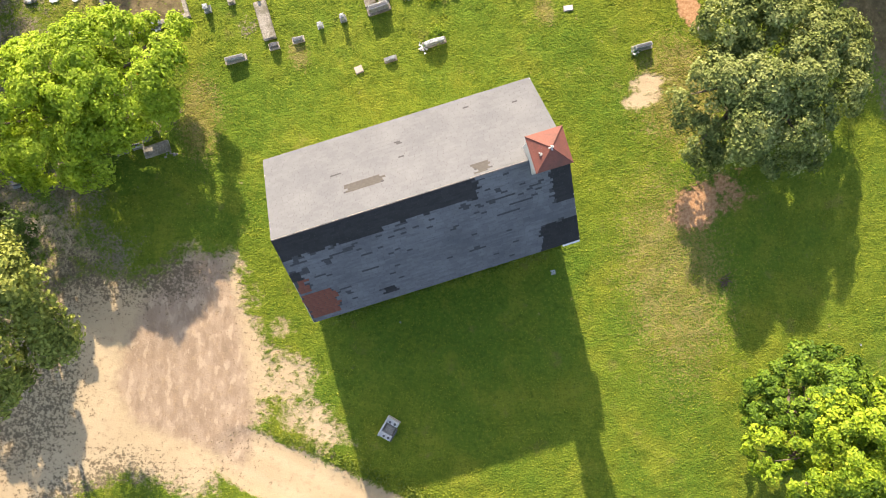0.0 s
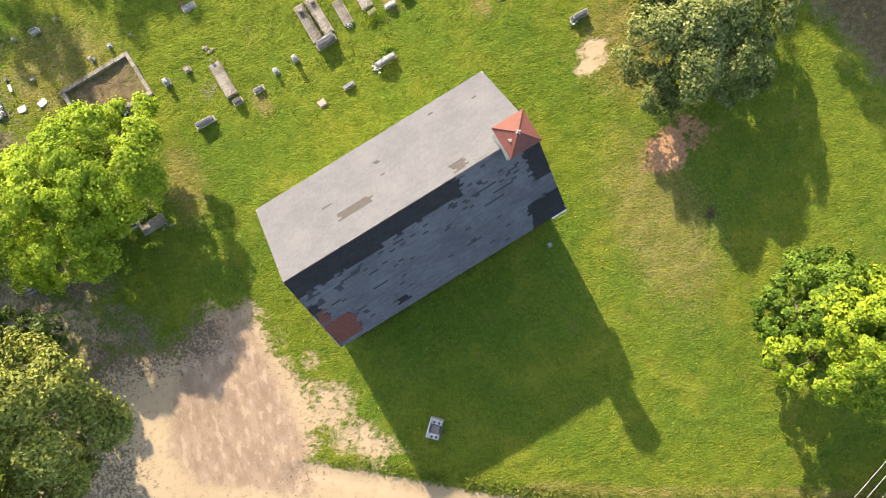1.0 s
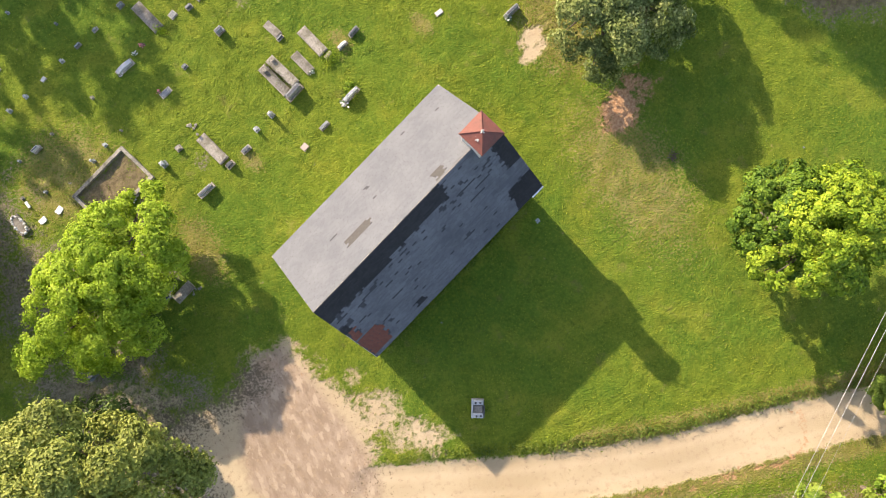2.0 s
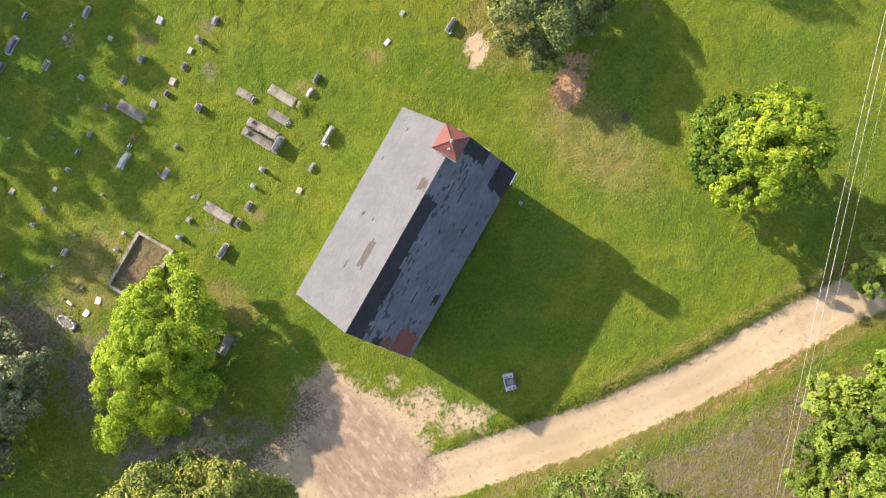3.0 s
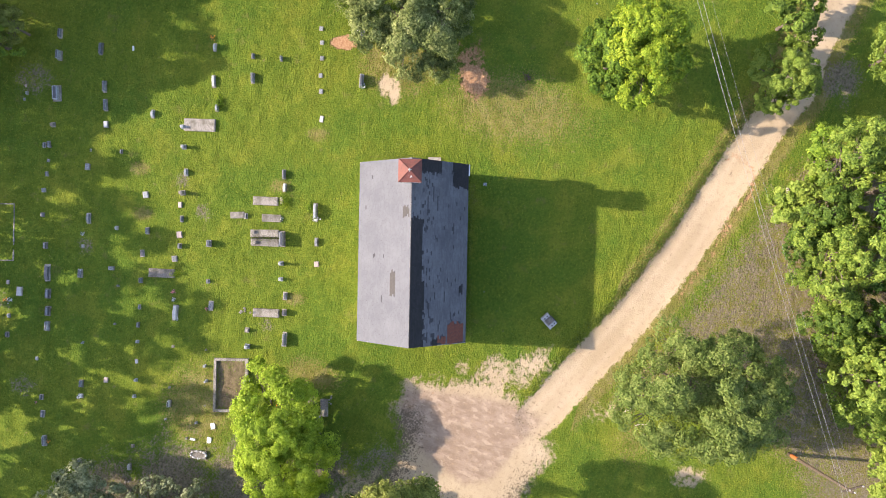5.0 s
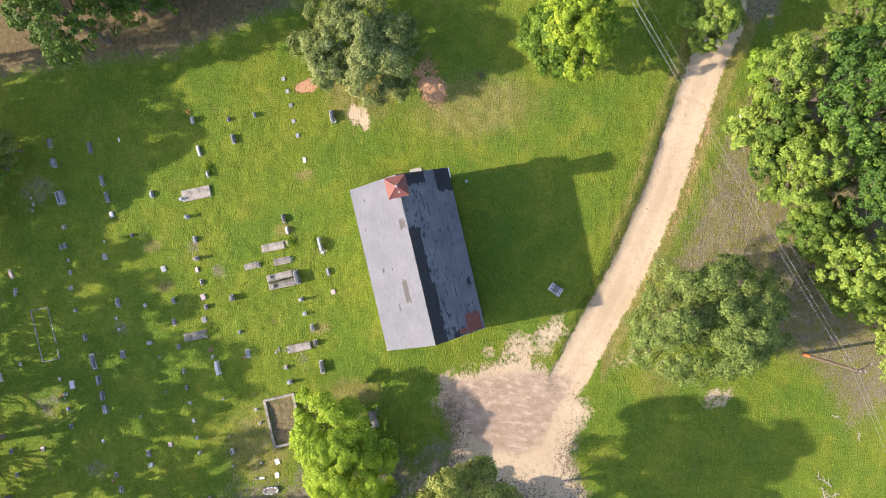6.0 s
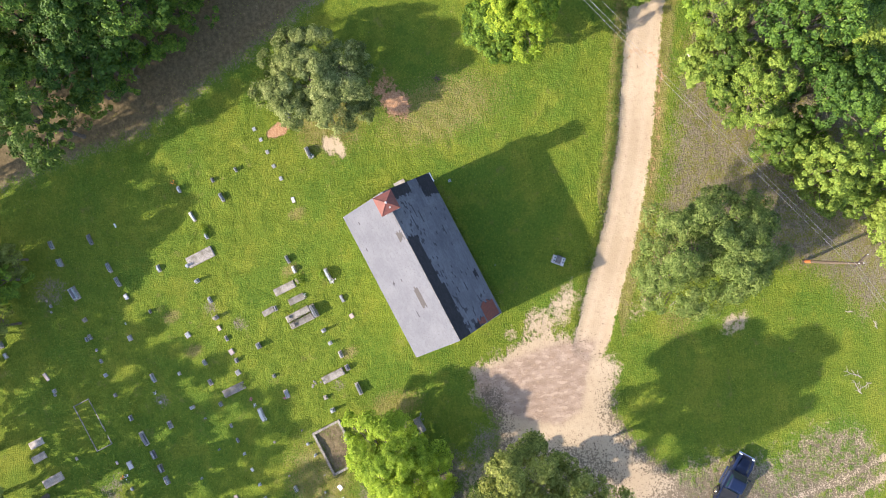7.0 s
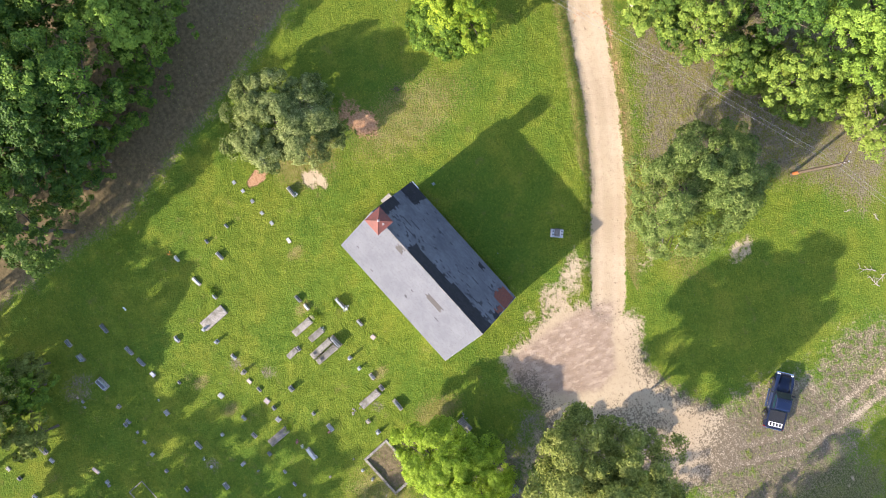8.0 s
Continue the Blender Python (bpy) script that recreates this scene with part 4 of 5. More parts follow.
flat_marker(-18.57, 23.71, 0.4, 0.3, 0.1)
pillar_stone(-20.2, 23.21, 0.3, 0.3, 0.30)
pillar_stone(-21.68, 22.88, 0.3, 0.3, 0.30)
pillar_stone(-16.18, 20.94, 0.25, 0.25, 0.23)
headstone(-9.48, 19.78, 0.4, 0.35, 0.30, 'round')
flat_marker(-11.52, 18.82, 0.9, 0.45, 0.1)
flower_bunch(-11.88, 19.07, 0.22)
rubble_patch(-10.92, 15.94, 0.7)
headstone(-6.12, 20.76, 0.65, 0.4, 0.63, 'flat')
headstone(2.06, 16.27, 0.9, 0.32, 0.43, 'flat')
headstone(0.92, 15.81, 0.8, 0.32, 0.40, 'serp')
grave_shrub(-0.27, 15.42, 0.75)
grave_slab(-0.79, 17.06, 0.78, 2.3, 0.2)
flat_marker(-0.29, 15.7, 0.6, 0.3, 0.2)
grave_slab(-2.12, 16.07, 0.68, 1.75, 0.16)
flower_bunch(-1.83, 15.25, 0.32)
grave_slab(-2.85, 19.16, 0.6, 1.3, 0.06)
headstone(-2.67, 18.37, 0.55, 0.28, 0.26, 'flat')
grave_slab(-3.64, 16.19, 0.7, 2.6, 0.25)
grave_slab(-4.41, 15.91, 0.7, 2.6, 0.22)
headstone(-3.6, 14.51, 1.45, 0.5, 0.76, 'flat')
flower_bunch(-3.91, 14.48, 0.35)
stone_pot(-3.83, 17.18, 0.35)
stone_pot(-4.69, 16.78, 0.35)
headstone(-0.23, 12.44, 1.5, 0.38, 0.63, 'serp')
grave_shrub(-0.09, 12.9, 0.7)
flower_bunch(-0.88, 12.23, 0.4)
headstone(-2.89, 11.47, 0.8, 0.35, 0.33, 'serp')
flat_marker(-4.82, 10.82, 0.5, 0.45, 0.12)
pillar_stone(-5.77, 13.91, 0.4, 0.4, 0.73)
pillar_stone(-7.16, 13.48, 0.38, 0.38, 0.46)
headstone(-8.5, 12.63, 0.75, 0.38, 0.33, 'flat')
grave_slab(-10.53, 13.78, 0.78, 2.4, 0.2)
headstone(-9.96, 12.21, 0.65, 0.4, 0.49, 'round')
stone_pot(-10.91, 15.1, 0.22)
pillar_stone(-12.59, 14.96, 0.45, 0.4, 0.33)
headstone(-12.28, 11.42, 1.35, 0.38, 0.56, 'flat')
pillar_stone(-13.99, 14.45, 0.45, 0.45, 0.66)
pillar_stone(-15.5, 17.95, 0.18, 0.18, 0.26)
pillar_stone(-16.99, 17.62, 0.28, 0.28, 0.26)
pillar_stone(-18.22, 17.01, 0.25, 0.25, 0.53)
headstone(-21.28, 19.6, 0.65, 0.3, 0.46, 'flat')
pillar_stone(-22.19, 16.7, 0.22, 0.22, 0.23)
white_marker(-21.98, 15.14, 0.55, 0.4, 0.1)
white_marker(-23.32, 15.05, 0.55, 0.4, 0.1)
white_marker(-23.72, 16.53, 0.2, 0.5, 0.1)
pillar_stone(-23.82, 17.1, 0.25, 0.25, 0.21)
pillar_stone(-19.87, 20.06, 0.2, 0.2, 0.23)
pillar_stone(-22.75, 19.47, 0.2, 0.2, 0.26)
rubble_patch(-20.56, 16.43, 0.4)
headstone(12.46, 12.21, 1.25, 0.4, 0.56, 'flat')
flower_bunch(12.03, 11.93, 0.4)
flat_marker(13.28, 16.34, 0.4, 0.35, 0.12)
flat_marker(11.74, 15.95, 0.4, 0.35, 0.12)
flat_marker(10.37, 15.46, 0.45, 0.35, 0.12)
flat_marker(7.97, 14.61, 0.6, 0.35, 0.1)
flat_marker(14.64, 16.78, 0.4, 0.35, 0.12)
flat_marker(15.84, 17.26, 0.4, 0.35, 0.12)
headstone(7.82, 39.89, 0.9, 0.35, 0.40, 'flat')
headstone(5.88, 39.27, 0.9, 0.35, 0.66, 'flat')
headstone(7.67, 35.89, 1.15, 0.35, 0.33, 'flat')
headstone(4.48, 34.48, 1.1, 0.35, 0.33, 'flat')
headstone(2.9, 33.86, 1.1, 0.35, 0.33, 'flat')
flat_marker(1.23, 33.29, 0.6, 0.4, 0.14)
headstone(2.5, 38.43, 1.45, 0.75, 0.53, 'flat')
pillar_stone(-0.35, 37.89, 0.45, 0.4, 0.33)
headstone(-2.37, 38.05, 0.5, 0.3, 0.26, 'flat')
headstone(-2.18, 37.67, 0.6, 0.3, 0.26, 'flat')
flat_marker(-3.01, 33.66, 0.6, 0.45, 0.15)
headstone(-0.69, 31.12, 0.4, 0.25, 0.26, 'flat')
headstone(3.5, 29.46, 0.8, 0.35, 0.40, 'round')
headstone(1.66, 41.08, 0.35, 0.25, 0.26, 'round')
flat_marker(2.27, 41.42, 0.25, 0.2, 0.08)
flat_marker(1.05, 41.16, 0.25, 0.2, 0.08)
flower_bunch(-1.45, 33.83, 0.2)
flat_marker(-3.61, 37.28, 0.3, 0.25, 0.1)
flat_marker(-4.83, 37.02, 0.45, 0.3, 0.12)
flat_marker(-3.76, 27.76, 0.6, 0.5, 0.12)
white_marker(8.65, 33.09, 0.45, 0.15, 0.1)
headstone(-7.46, 32.03, 1.0, 0.35, 0.40, 'serp')
headstone(-7.48, 29.26, 0.4, 0.2, 0.46, 'round')
headstone(-6.84, 26.53, 0.65, 0.3, 0.40, 'flat')
flower_bunch(-9.02, 32.16, 0.25)
flat_marker(-10.06, 31.75, 0.3, 0.3, 0.12)
headstone(-12.52, 31.2, 0.8, 0.45, 0.26, 'flat')
flat_marker(-11.18, 28.63, 0.35, 0.55, 0.15)
pillar_stone(-12.47, 27.5, 0.22, 0.22, 0.26)
headstone(-8.51, 36.19, 0.4, 0.35, 0.23, 'flat')
headstone(-11.12, 35.06, 0.6, 0.4, 0.26, 'flat')
headstone(-13.43, 34.07, 1.6, 0.5, 0.40, 'serp')
headstone(-15.24, 33.43, 0.9, 0.5, 0.30, 'flat')
headstone(-16.77, 32.93, 0.9, 0.5, 0.30, 'flat')
headstone(-18.09, 32.55, 0.9, 0.5, 0.30, 'flat')
flat_marker(-15.89, 36.01, 0.85, 0.55, 0.1)
flat_marker(-15.42, 37.28, 0.4, 0.25, 0.1)
flower_bunch(-16.94, 36.61, 0.35)
flower_bunch(-17.02, 36.94, 0.3)
headstone(-18.32, 36.22, 0.4, 0.3, 0.23, 'round')
headstone(-20.02, 35.8, 0.5, 0.35, 0.26, 'round')
headstone(-7.0, 42.28, 0.45, 0.4, 0.26, 'round')
flat_marker(-7.41, 42.31, 0.3, 0.3, 0.1)
flat_marker(-6.33, 36.8, 0.4, 0.4, 0.15)
flat_marker(-14.25, 41.31, 0.4, 0.25, 0.1)
headstone(-22.12, 27.9, 0.7, 0.4, 0.26, 'flat')
flower_bunch(-23.31, 27.71, 0.3)
headstone(-25.91, 30.4, 0.65, 0.4, 0.23, 'flat')
headstone(-24.48, 30.99, 0.5, 0.3, 0.26, 'flat')
flower_bunch(-25.1, 31.3, 0.2)
pillar_stone(-18.51, 28.96, 0.22, 0.22, 0.23)
pillar_stone(-15.93, 26.68, 0.2, 0.2, 0.23)
flat_marker(-21.09, 25.84, 0.5, 0.4, 0.12)
flat_marker(-21.25, 32.53, 0.35, 0.3, 0.1)
flat_marker(-22.48, 38.47, 0.45, 0.4, 0.1)
headstone(-22.93, 41.57, 0.5, 0.35, 0.23, 'round')
headstone(-25.23, 40.84, 0.45, 0.35, 0.23, 'flat')
grave_slab(-11.97, 45.08, 0.75, 1.5, 0.12)
grave_slab(-13.46, 45.06, 0.75, 1.5, 0.12)
grave_slab(-16.01, 44.04, 0.9, 2.2, 0.1)
headstone(-1.16, 46.94, 1.2, 0.5, 0.26, 'flat')
flat_marker(-2.55, 46.6, 0.6, 0.4, 0.12)
flat_marker(-1.46, 51.09, 0.5, 0.35, 0.1)
headstone(-2.85, 50.44, 0.45, 0.35, 0.26, 'flat')
headstone(-5.22, 49.78, 0.5, 0.35, 0.26, 'flat')
flat_marker(-5.43, 42.87, 0.9, 0.35, 0.1)
headstone(-28.2, 29.44, 1.0, 0.4, 0.33, 'flat')
flower_bunch(-28.18, 29.13, 0.3)
headstone(-29.21, 25.69, 1.05, 0.4, 0.49, 'flat')
headstone(-23.21, 27.53, 0.4, 0.35, 0.23, 'round')
headstone(-28.0, 21.25, 0.6, 0.35, 0.33, 'round')
rubble_patch(-29.25, 21.11, 0.6)
pillar_stone(-26.06, 21.55, 0.3, 0.3, 0.26)
headstone(16.45, 13.46, 1.1, 0.4, 0.46, 'flat')
flower_bunch(16.88, 13.78, 0.45)
headstone(-19.2, 5.78, 0.7, 0.35, 0.40, 'flat')
headstone(-18.25, 6.12, 0.7, 0.35, 0.40, 'flat')
grave_slab(-17.1, 5.95, 1.6, 0.7, 0.16)
headstone(-17.7, 6.6, 0.6, 0.35, 0.40, 'round')
rubble_patch(-16.2, 5.6, 0.7)
flower_bunch(-18.2, 10.5, 0.35)
table_tomb(-24.93, 4.32, 2.0, 1.0, 0.5)
headstone(-17.11, 13.52, 0.95, 0.45, 0.53, 'round')
flower_bunch(-17.07, 13.26, 0.3)


def slab_debris(x, y):
    """Moss and dead stalks in the joint of the two ledgers."""
    ob = thing("dead_stalks", pose(x, y, 0, 0, 0, TURN), "moss and dry stalks filling the joint of two ledger slabs", "debris")
    rng = np.random.default_rng(91)
    n = 700
    p = np.stack([rng.normal(size=n) * 0.10, rng.uniform(-1.25, 1.2, n), rng.uniform(0.1, 0.32, n)], 1)
    wide = rng.random(n) < 0.3
    p[wide, 0] *= 4.0
    for nm, sel, mat in (("moss", slice(0, 420), WEED), ("stalks", slice(420, n), TIMBER_POLE)):
        q = new(nm, leaf_mesh(nm, p[sel], rng.normal(size=(n, 3))[sel] + np.array([0, 0, 0.8]), rng.uniform(0.06, 0.16, n)[sel], rng, mat, 0.4))
        q.parent = ob
        tagged(q, kind="stuff")


slab_debris(-4.02, 16.05)


def kerb_plot(x, y, w, d, h, t, label, material):
    """A grave plot inside a low wall; each side is a row of kerb stones."""
    ob = thing("grave_plot", pose(x, y, 0, 0, 0, TURN), label, "grave plot")
    r = random.Random(int(w * 100))
    for a, b, horizontal in ((-w / 2, -d / 2, True), (-w / 2, d / 2, True), (-w / 2, -d / 2, False), (w / 2, -d / 2, False)):
        run = w + t if horizontal else d - t
        n = max(2, round(run / 0.95))
        for k in range(n):
            s0, s1 = k * run / n + 0.006, (k + 1) * run / n - 0.006
            top = h + r.uniform(-0.025, 0.025)
            if horizontal:
                lo, hi = (a - t / 2 + s0, b - t / 2, -0.06), (a - t / 2 + s1, b + t / 2, top)
            else:
                lo, hi = (a - t / 2, b + t / 2 + s0, -0.06), (a + t / 2, b + t / 2 + s1, top)
            part("kerb_stone", box(lo, hi, 0.012), material, ob)
    return ob


kerb_plot(-17.85, 14.75, 4.7, 2.9, 0.26, 0.24, "family grave plot inside a low lichened stone wall", LIMESTONE)
kerb_plot(-11.15, 39.05, 5.2, 1.7, 0.035, 0.10, "sunken grave plot edged with a thin stone kerb", LIMESTONE)


def ornate_grave(x, y):
    ob = thing("ornate_grave", pose(x, y, 0, 0, 0, 12), "crumbling pale grave cover ringed with shells and stones", "grave")
    part("cover", box((-0.38, -0.75, -0.06), (0.38, 0.75, 0.16), 0.05), LIMESTONE, ob)
    r = random.Random(8)
    for k in range(26):
        a = k * 6.2832 / 26
        bm = bmesh.new()
        bmesh.ops.create_icosphere(bm, subdivisions=1, radius=r.uniform(0.07, 0.13))
        q = part("edging_stone", bm, MARBLE if k % 3 else LIMESTONE, ob)
        q.matrix_basis = pose(0.33 * math.cos(a), 0.72 * math.sin(a), 0.14)


ornate_grave(-24.88, 15.55)


def church_monument(x, y):
    """The small stone group in front of the church."""
    ob = thing("stone_marker", pose(x, y, 0, 0, 0, 60), "weathered white and grey stone marker on a concrete base", "stone marker")
    part("base", box((-0.66, -0.42, -0.06), (0.66, 0.42, 0.10), 0.03), CONCRETE, ob)
    part("pedestal", box((-0.62, -0.38, 0.10), (-0.30, 0.36, 0.46), 0.03), MARBLE, ob, "pale pedestal block")
    part("pedestal", box((0.30, -0.36, 0.10), (0.60, 0.38, 0.42), 0.03), MARBLE, ob, "pale pedestal block")
    part("plaque", box((-0.26, -0.30, 0.10), (0.24, 0.26, 0.34), 0.02), LIMESTONE, ob, "brown-grey stone plaque")
    part("back_rail", box((-0.64, 0.37, 0.10), (0.64, 0.45, 0.52), 0.02), MARBLE, ob, "white stone rail")
    part("front_rail", box((-0.60, -0.47, 0.10), (0.2, -0.40, 0.40), 0.015), DARK_GRANITE, ob, "dark polished rail")
    for sx, sy, h in ((-0.46, 0.1, 0.2), (-0.44, -0.2, 0.14), (0.44, 0.18, 0.16), (0.46, -0.14, 0.22)):
        z = 0.46 if sx < 0 else 0.42
        part("vase", tube([(sx, sy, z), (sx, sy, z + h * 0.6), (sx, sy, z + h)], [0.06, 0.085, 0.06], 8), DARK_GRANITE, ob, "dark stone vase")


church_monument(-2.95, -11.05)


# ---- trees ----
def crown_leaves(rx, ry, z0, z1, lumps, per, leaf, seed, material, spread=1.0, lean=0.0):
    """A crown of boughs: each bough is a rounded mass of clumps, each clump a shell of leaves, with dark gaps between."""
    rng = np.random.default_rng(seed)
    h, zc = (z1 - z0) / 2, (z0 + z1) / 2
    outer, inner = max(9, lumps // 17), max(5, lumps // 40)
    boughs = outer + inner
    k = np.concatenate([np.arange(outer) / outer, np.arange(inner) / inner]) + 0.5 / outer
    up = 1 - 1.5 * np.clip(k, 0, 1)
    turn = np.arange(boughs) * 2.39996 + rng.uniform(-0.45, 0.45, boughs)
    flat = np.sqrt(np.clip(1 - up * up, 0, 1))
    bd = np.stack([flat * np.cos(turn), flat * np.sin(turn), up], 1) + rng.normal(size=(boughs, 3)) * 0.10
    reach = np.where(np.arange(boughs) < outer, rng.uniform(0.52, 0.76, boughs), rng.uniform(0.15, 0.45, boughs))
    size = rng.uniform(0.27, 0.42, boughs) * min(1.0, math.sqrt(17 / outer))
    reach = np.where(np.arange(boughs) < outer, reach + 0.75 * (0.35 - size), reach)
    bc = bd * reach[:, None]
    own = rng.choice(boughs, lumps, p=size ** 2 / np.sum(size ** 2))
    d = rng.normal(size=(lumps, 3))
    d /= np.linalg.norm(d, axis=1)[:, None]
    d = d + 0.75 * bd[own] + np.array([0, 0, 0.35])
    d /= np.linalg.norm(d, axis=1)[:, None]
    c = bc[own] + d * (size[own] * rng.uniform(0.72, 1.06, lumps))[:, None]
    c[:, 2] = np.where(c[:, 2] < -0.7, -0.7 + 0.3 * (c[:, 2] + 0.7), c[:, 2])
    taper = np.where(c[:, 2] > 0, 1 - 0.22 * c[:, 2] ** 2, 1.0)
    centre = np.stack([c[:, 0] * rx * taper + lean * c[:, 2], c[:, 1] * ry * taper, zc + c[:, 2] * h], 1)
    radius = rng.uniform(0.55, 1.15, lumps) * 0.108 * (rx + ry) / 2 * spread
    k = np.repeat(np.arange(lumps), rng.poisson(per, lumps))
    e = rng.normal(size=(len(k), 3)) + 0.55 * d[k] + np.array([0, 0, 0.25])
    e /= np.linalg.norm(e, axis=1)[:, None]
    fall = 1.0 - 0.45 * rng.random(len(k)) ** 2.2
    loose = rng.random(len(k)) < 0.10
    fall = np.where(loose, fall * rng.uniform(1.1, 1.5, len(k)), fall)
    p = centre[k] + e * (radius[k] * fall)[:, None] * np.array([1, 1, 0.72])
    nrm = e * 0.9 + d[k] * 0.5 + np.array([0, 0, 0.4]) + rng.normal(size=p.shape) * 0.38
    return leaf_mesh("crown", p, nrm, leaf * rng.uniform(0.65, 1.35, len(p)), rng, material), centre


def limbs_of(bm, h0, top, girth, ends, rng):
    for e in ends:
        start = Vector((0, 0, h0 + rng.uniform(0, 0.45) * (top - h0)))
        e = Vector(e)
        midway = start.lerp(e, 0.55) + Vector((rng.uniform(-0.4, 0.4), rng.uniform(-0.4, 0.4), rng.uniform(0.0, 0.5)))
        add_tube(bm, [start, start.lerp(midway, 0.5), midway, e], [girth * 0.5, girth * 0.38, girth * 0.24, girth * 0.07], 7)


def tree_model(name, rx, ry, z0, z1, material, seed, lumps=200, per=95, leaf=0.27, girth=0.3, spread=1.0, label="", lean=0.0, limbs=9):
    ob = thing(name, Matrix(), label, "tree")
    me, centre = crown_leaves(rx, ry, z0, z1, lumps, per, leaf, seed, material, spread, lean)
    crown = new("crown", me)
    crown.parent = ob
    rng = random.Random(seed)
    fork = z0 + 0.12 * (z1 - z0)
    top = z0 + 0.72 * (z1 - z0)
    bm = tube([(0, 0, -0.15), (0, 0, 0.25), (0.05, 0.03, fork * 0.5), (0.0, 0.08, fork), (lean * 0.2, 0.0, (fork + top) / 2), (lean * 0.4, 0, top)], [girth * 1.25, girth * 1.05, girth * 0.95, girth * 0.85, girth * 0.5, girth * 0.12], 10)
    part("trunk", bm, BARK, ob)
    order = sorted(range(len(centre)), key=lambda i: -math.hypot(centre[i][0], centre[i][1]) - rng.random() * rx)
    for i in order[:limbs]:
        bm = bmesh.new()
        limbs_of(bm, fork * 0.85, top, girth, [centre[i] * np.array([0.92, 0.92, 1.0])], rng)
        part("limb", bm, BARK, ob)
    return ob


def put(ob, x, y, turn=0.0, scale=1.0):
    ob.matrix_basis = pose(x, y, 0, 0, 0, turn) @ Matrix.Diagonal((scale, scale, scale, 1))
    return ob


put(tree_model("tree", 6.5, 4.5, 0.8, 6.0, LEAF_BRIGHT, 11, 780, 80, 0.18, 0.32, 0.9, label="bright yellow-green maple at the edge of the cemetery"), -20.1, 8.2, 29)
put(tree_model("tree", 5.9, 5.0, 0.9, 6.4, LEAF_DUSTY, 12, 560, 105, 0.18, 0.36, label="dusty olive-green oak beside red clay ground"), 18.3, 9.8, 65)
put(tree_model("tree", 4.3, 3.5, 3.2, 10.0, LEAF_MIXED, 13, 330, 95, 0.19, 0.28, label="yellow-green maple on the lawn by the power line"), 21.2, -10.3, 25.7)
# Added darker crown: it paints the shaded side of the maple above.
put(tree_model("tree", 4.4, 3.3, 0.9, 7.4, LEAF_SHADE, 31, 280, 85, 0.20, 0.2, label="low dark green tree added as the shaded side of a maple"), 20.7, -8.6, 30)
put(tree_model("tree", 6.2, 6.8, 4.4, 15.2, LEAF_OLIVE, 14, 820, 100, 0.20, 0.2, label="large dusty olive oak beside the sandy parking ground"), -24.2, -3.7)
put(tree_model("tree", 4.2, 3.8, 0.8, 6.4, LEAF_OAK, 17, 240, 90, 0.19, 0.24, label="low darker green oak under the dusty olive oak"), -26.6, -0.5)
put(tree_model("tree", 5.7, 7.7, 1.4, 10.4, LEAF_OAK, 15, 860, 80, 0.18, 0.4, 0.84, label="broad green oak between the dirt road and the power line"), -4.3, -24.2)
put(tree_model("tree", 3.1, 2.9, 0.5, 6.0, LEAF_WOOD, 16, 320, 90, 0.17, 0.2, label="compact green tree at the bend of the dirt road"), 23.4, -23.2)

WOODS = [
    tree_model("tree", 4.2, 4.0, 2.2, 12.0, LEAF_WOOD, 21, 200, 54, 0.225, 0.20, 1.05, "leafy bright green woodland tree beyond the road"),
    tree_model("tree", 3.6, 3.8, 1.8, 10.5, LEAF_WOOD, 22, 180, 54, 0.225, 0.18, 1.05, "mid-green woodland tree beyond the road"),
    tree_model("tree", 4.6, 4.3, 2.6, 14.5, LEAF_DEEP, 23, 205, 48, 0.25, 0.22, 1.05, "tall dark green woodland tree at the cemetery edge"),
    tree_model("tree", 4.0, 4.2, 2.6, 12.0, LEAF_OLIVE, 24, 180, 44, 0.31, 0.28, 1.2, "grey-green woodland tree at the cemetery edge"),
    tree_model("tree", 2.9, 2.7, 0.3, 5.2, LEAF_WOOD, 25, 90, 50, 0.26, 0.16, 1.3, "low bushy green tree along the wood edge", limbs=5),
    # Understorey leaves are coloured dark for the shade of the taller wood.
    tree_model("tree", 3.0, 3.1, 0.5, 6.5, LEAF_SHADE, 26, 90, 50, 0.26, 0.18, 1.3, "understorey tree at the cemetery edge, shade in its leaf colour", limbs=5),
    tree_model("tree", 4.4, 4.4, 2.4, 12.0, LEAF_OLIVE, 27, 105, 38, 0.34, 0.26, 1.0, "open-crowned grey-green tree at the cemetery edge"),
    tree_model("tree", 4.6, 4.4, 1.0, 7.8, LEAF_GREY, 28, 300, 60, 0.24, 0.26, 1.1, "dusty grey-green tree at the cemetery corner"),
]
rng_wood = random.Random(77)
GROUPS = ("trees of the roadside wood", "trees of the roadside wood", "trees at the cemetery edge", "trees at the cemetery edge", "bushes of the wood edge", "understorey trees", "trees at the cemetery edge", "trees at the cemetery corner")
used = [False] * 8


def wood(kind, x, y, scale=1.0):
    m = pose(x, y, 0, 0, 0, rng_wood.uniform(0, 360)) @ Matrix.Diagonal((scale, scale, scale * rng_wood.uniform(0.78, 1.2), 1))
    ob = copy_thing(WOODS[kind], m) if used[kind] else WOODS[kind]
    used[kind] = True
    ob.matrix_basis = m
    tagged(ob, group=GROUPS[kind])


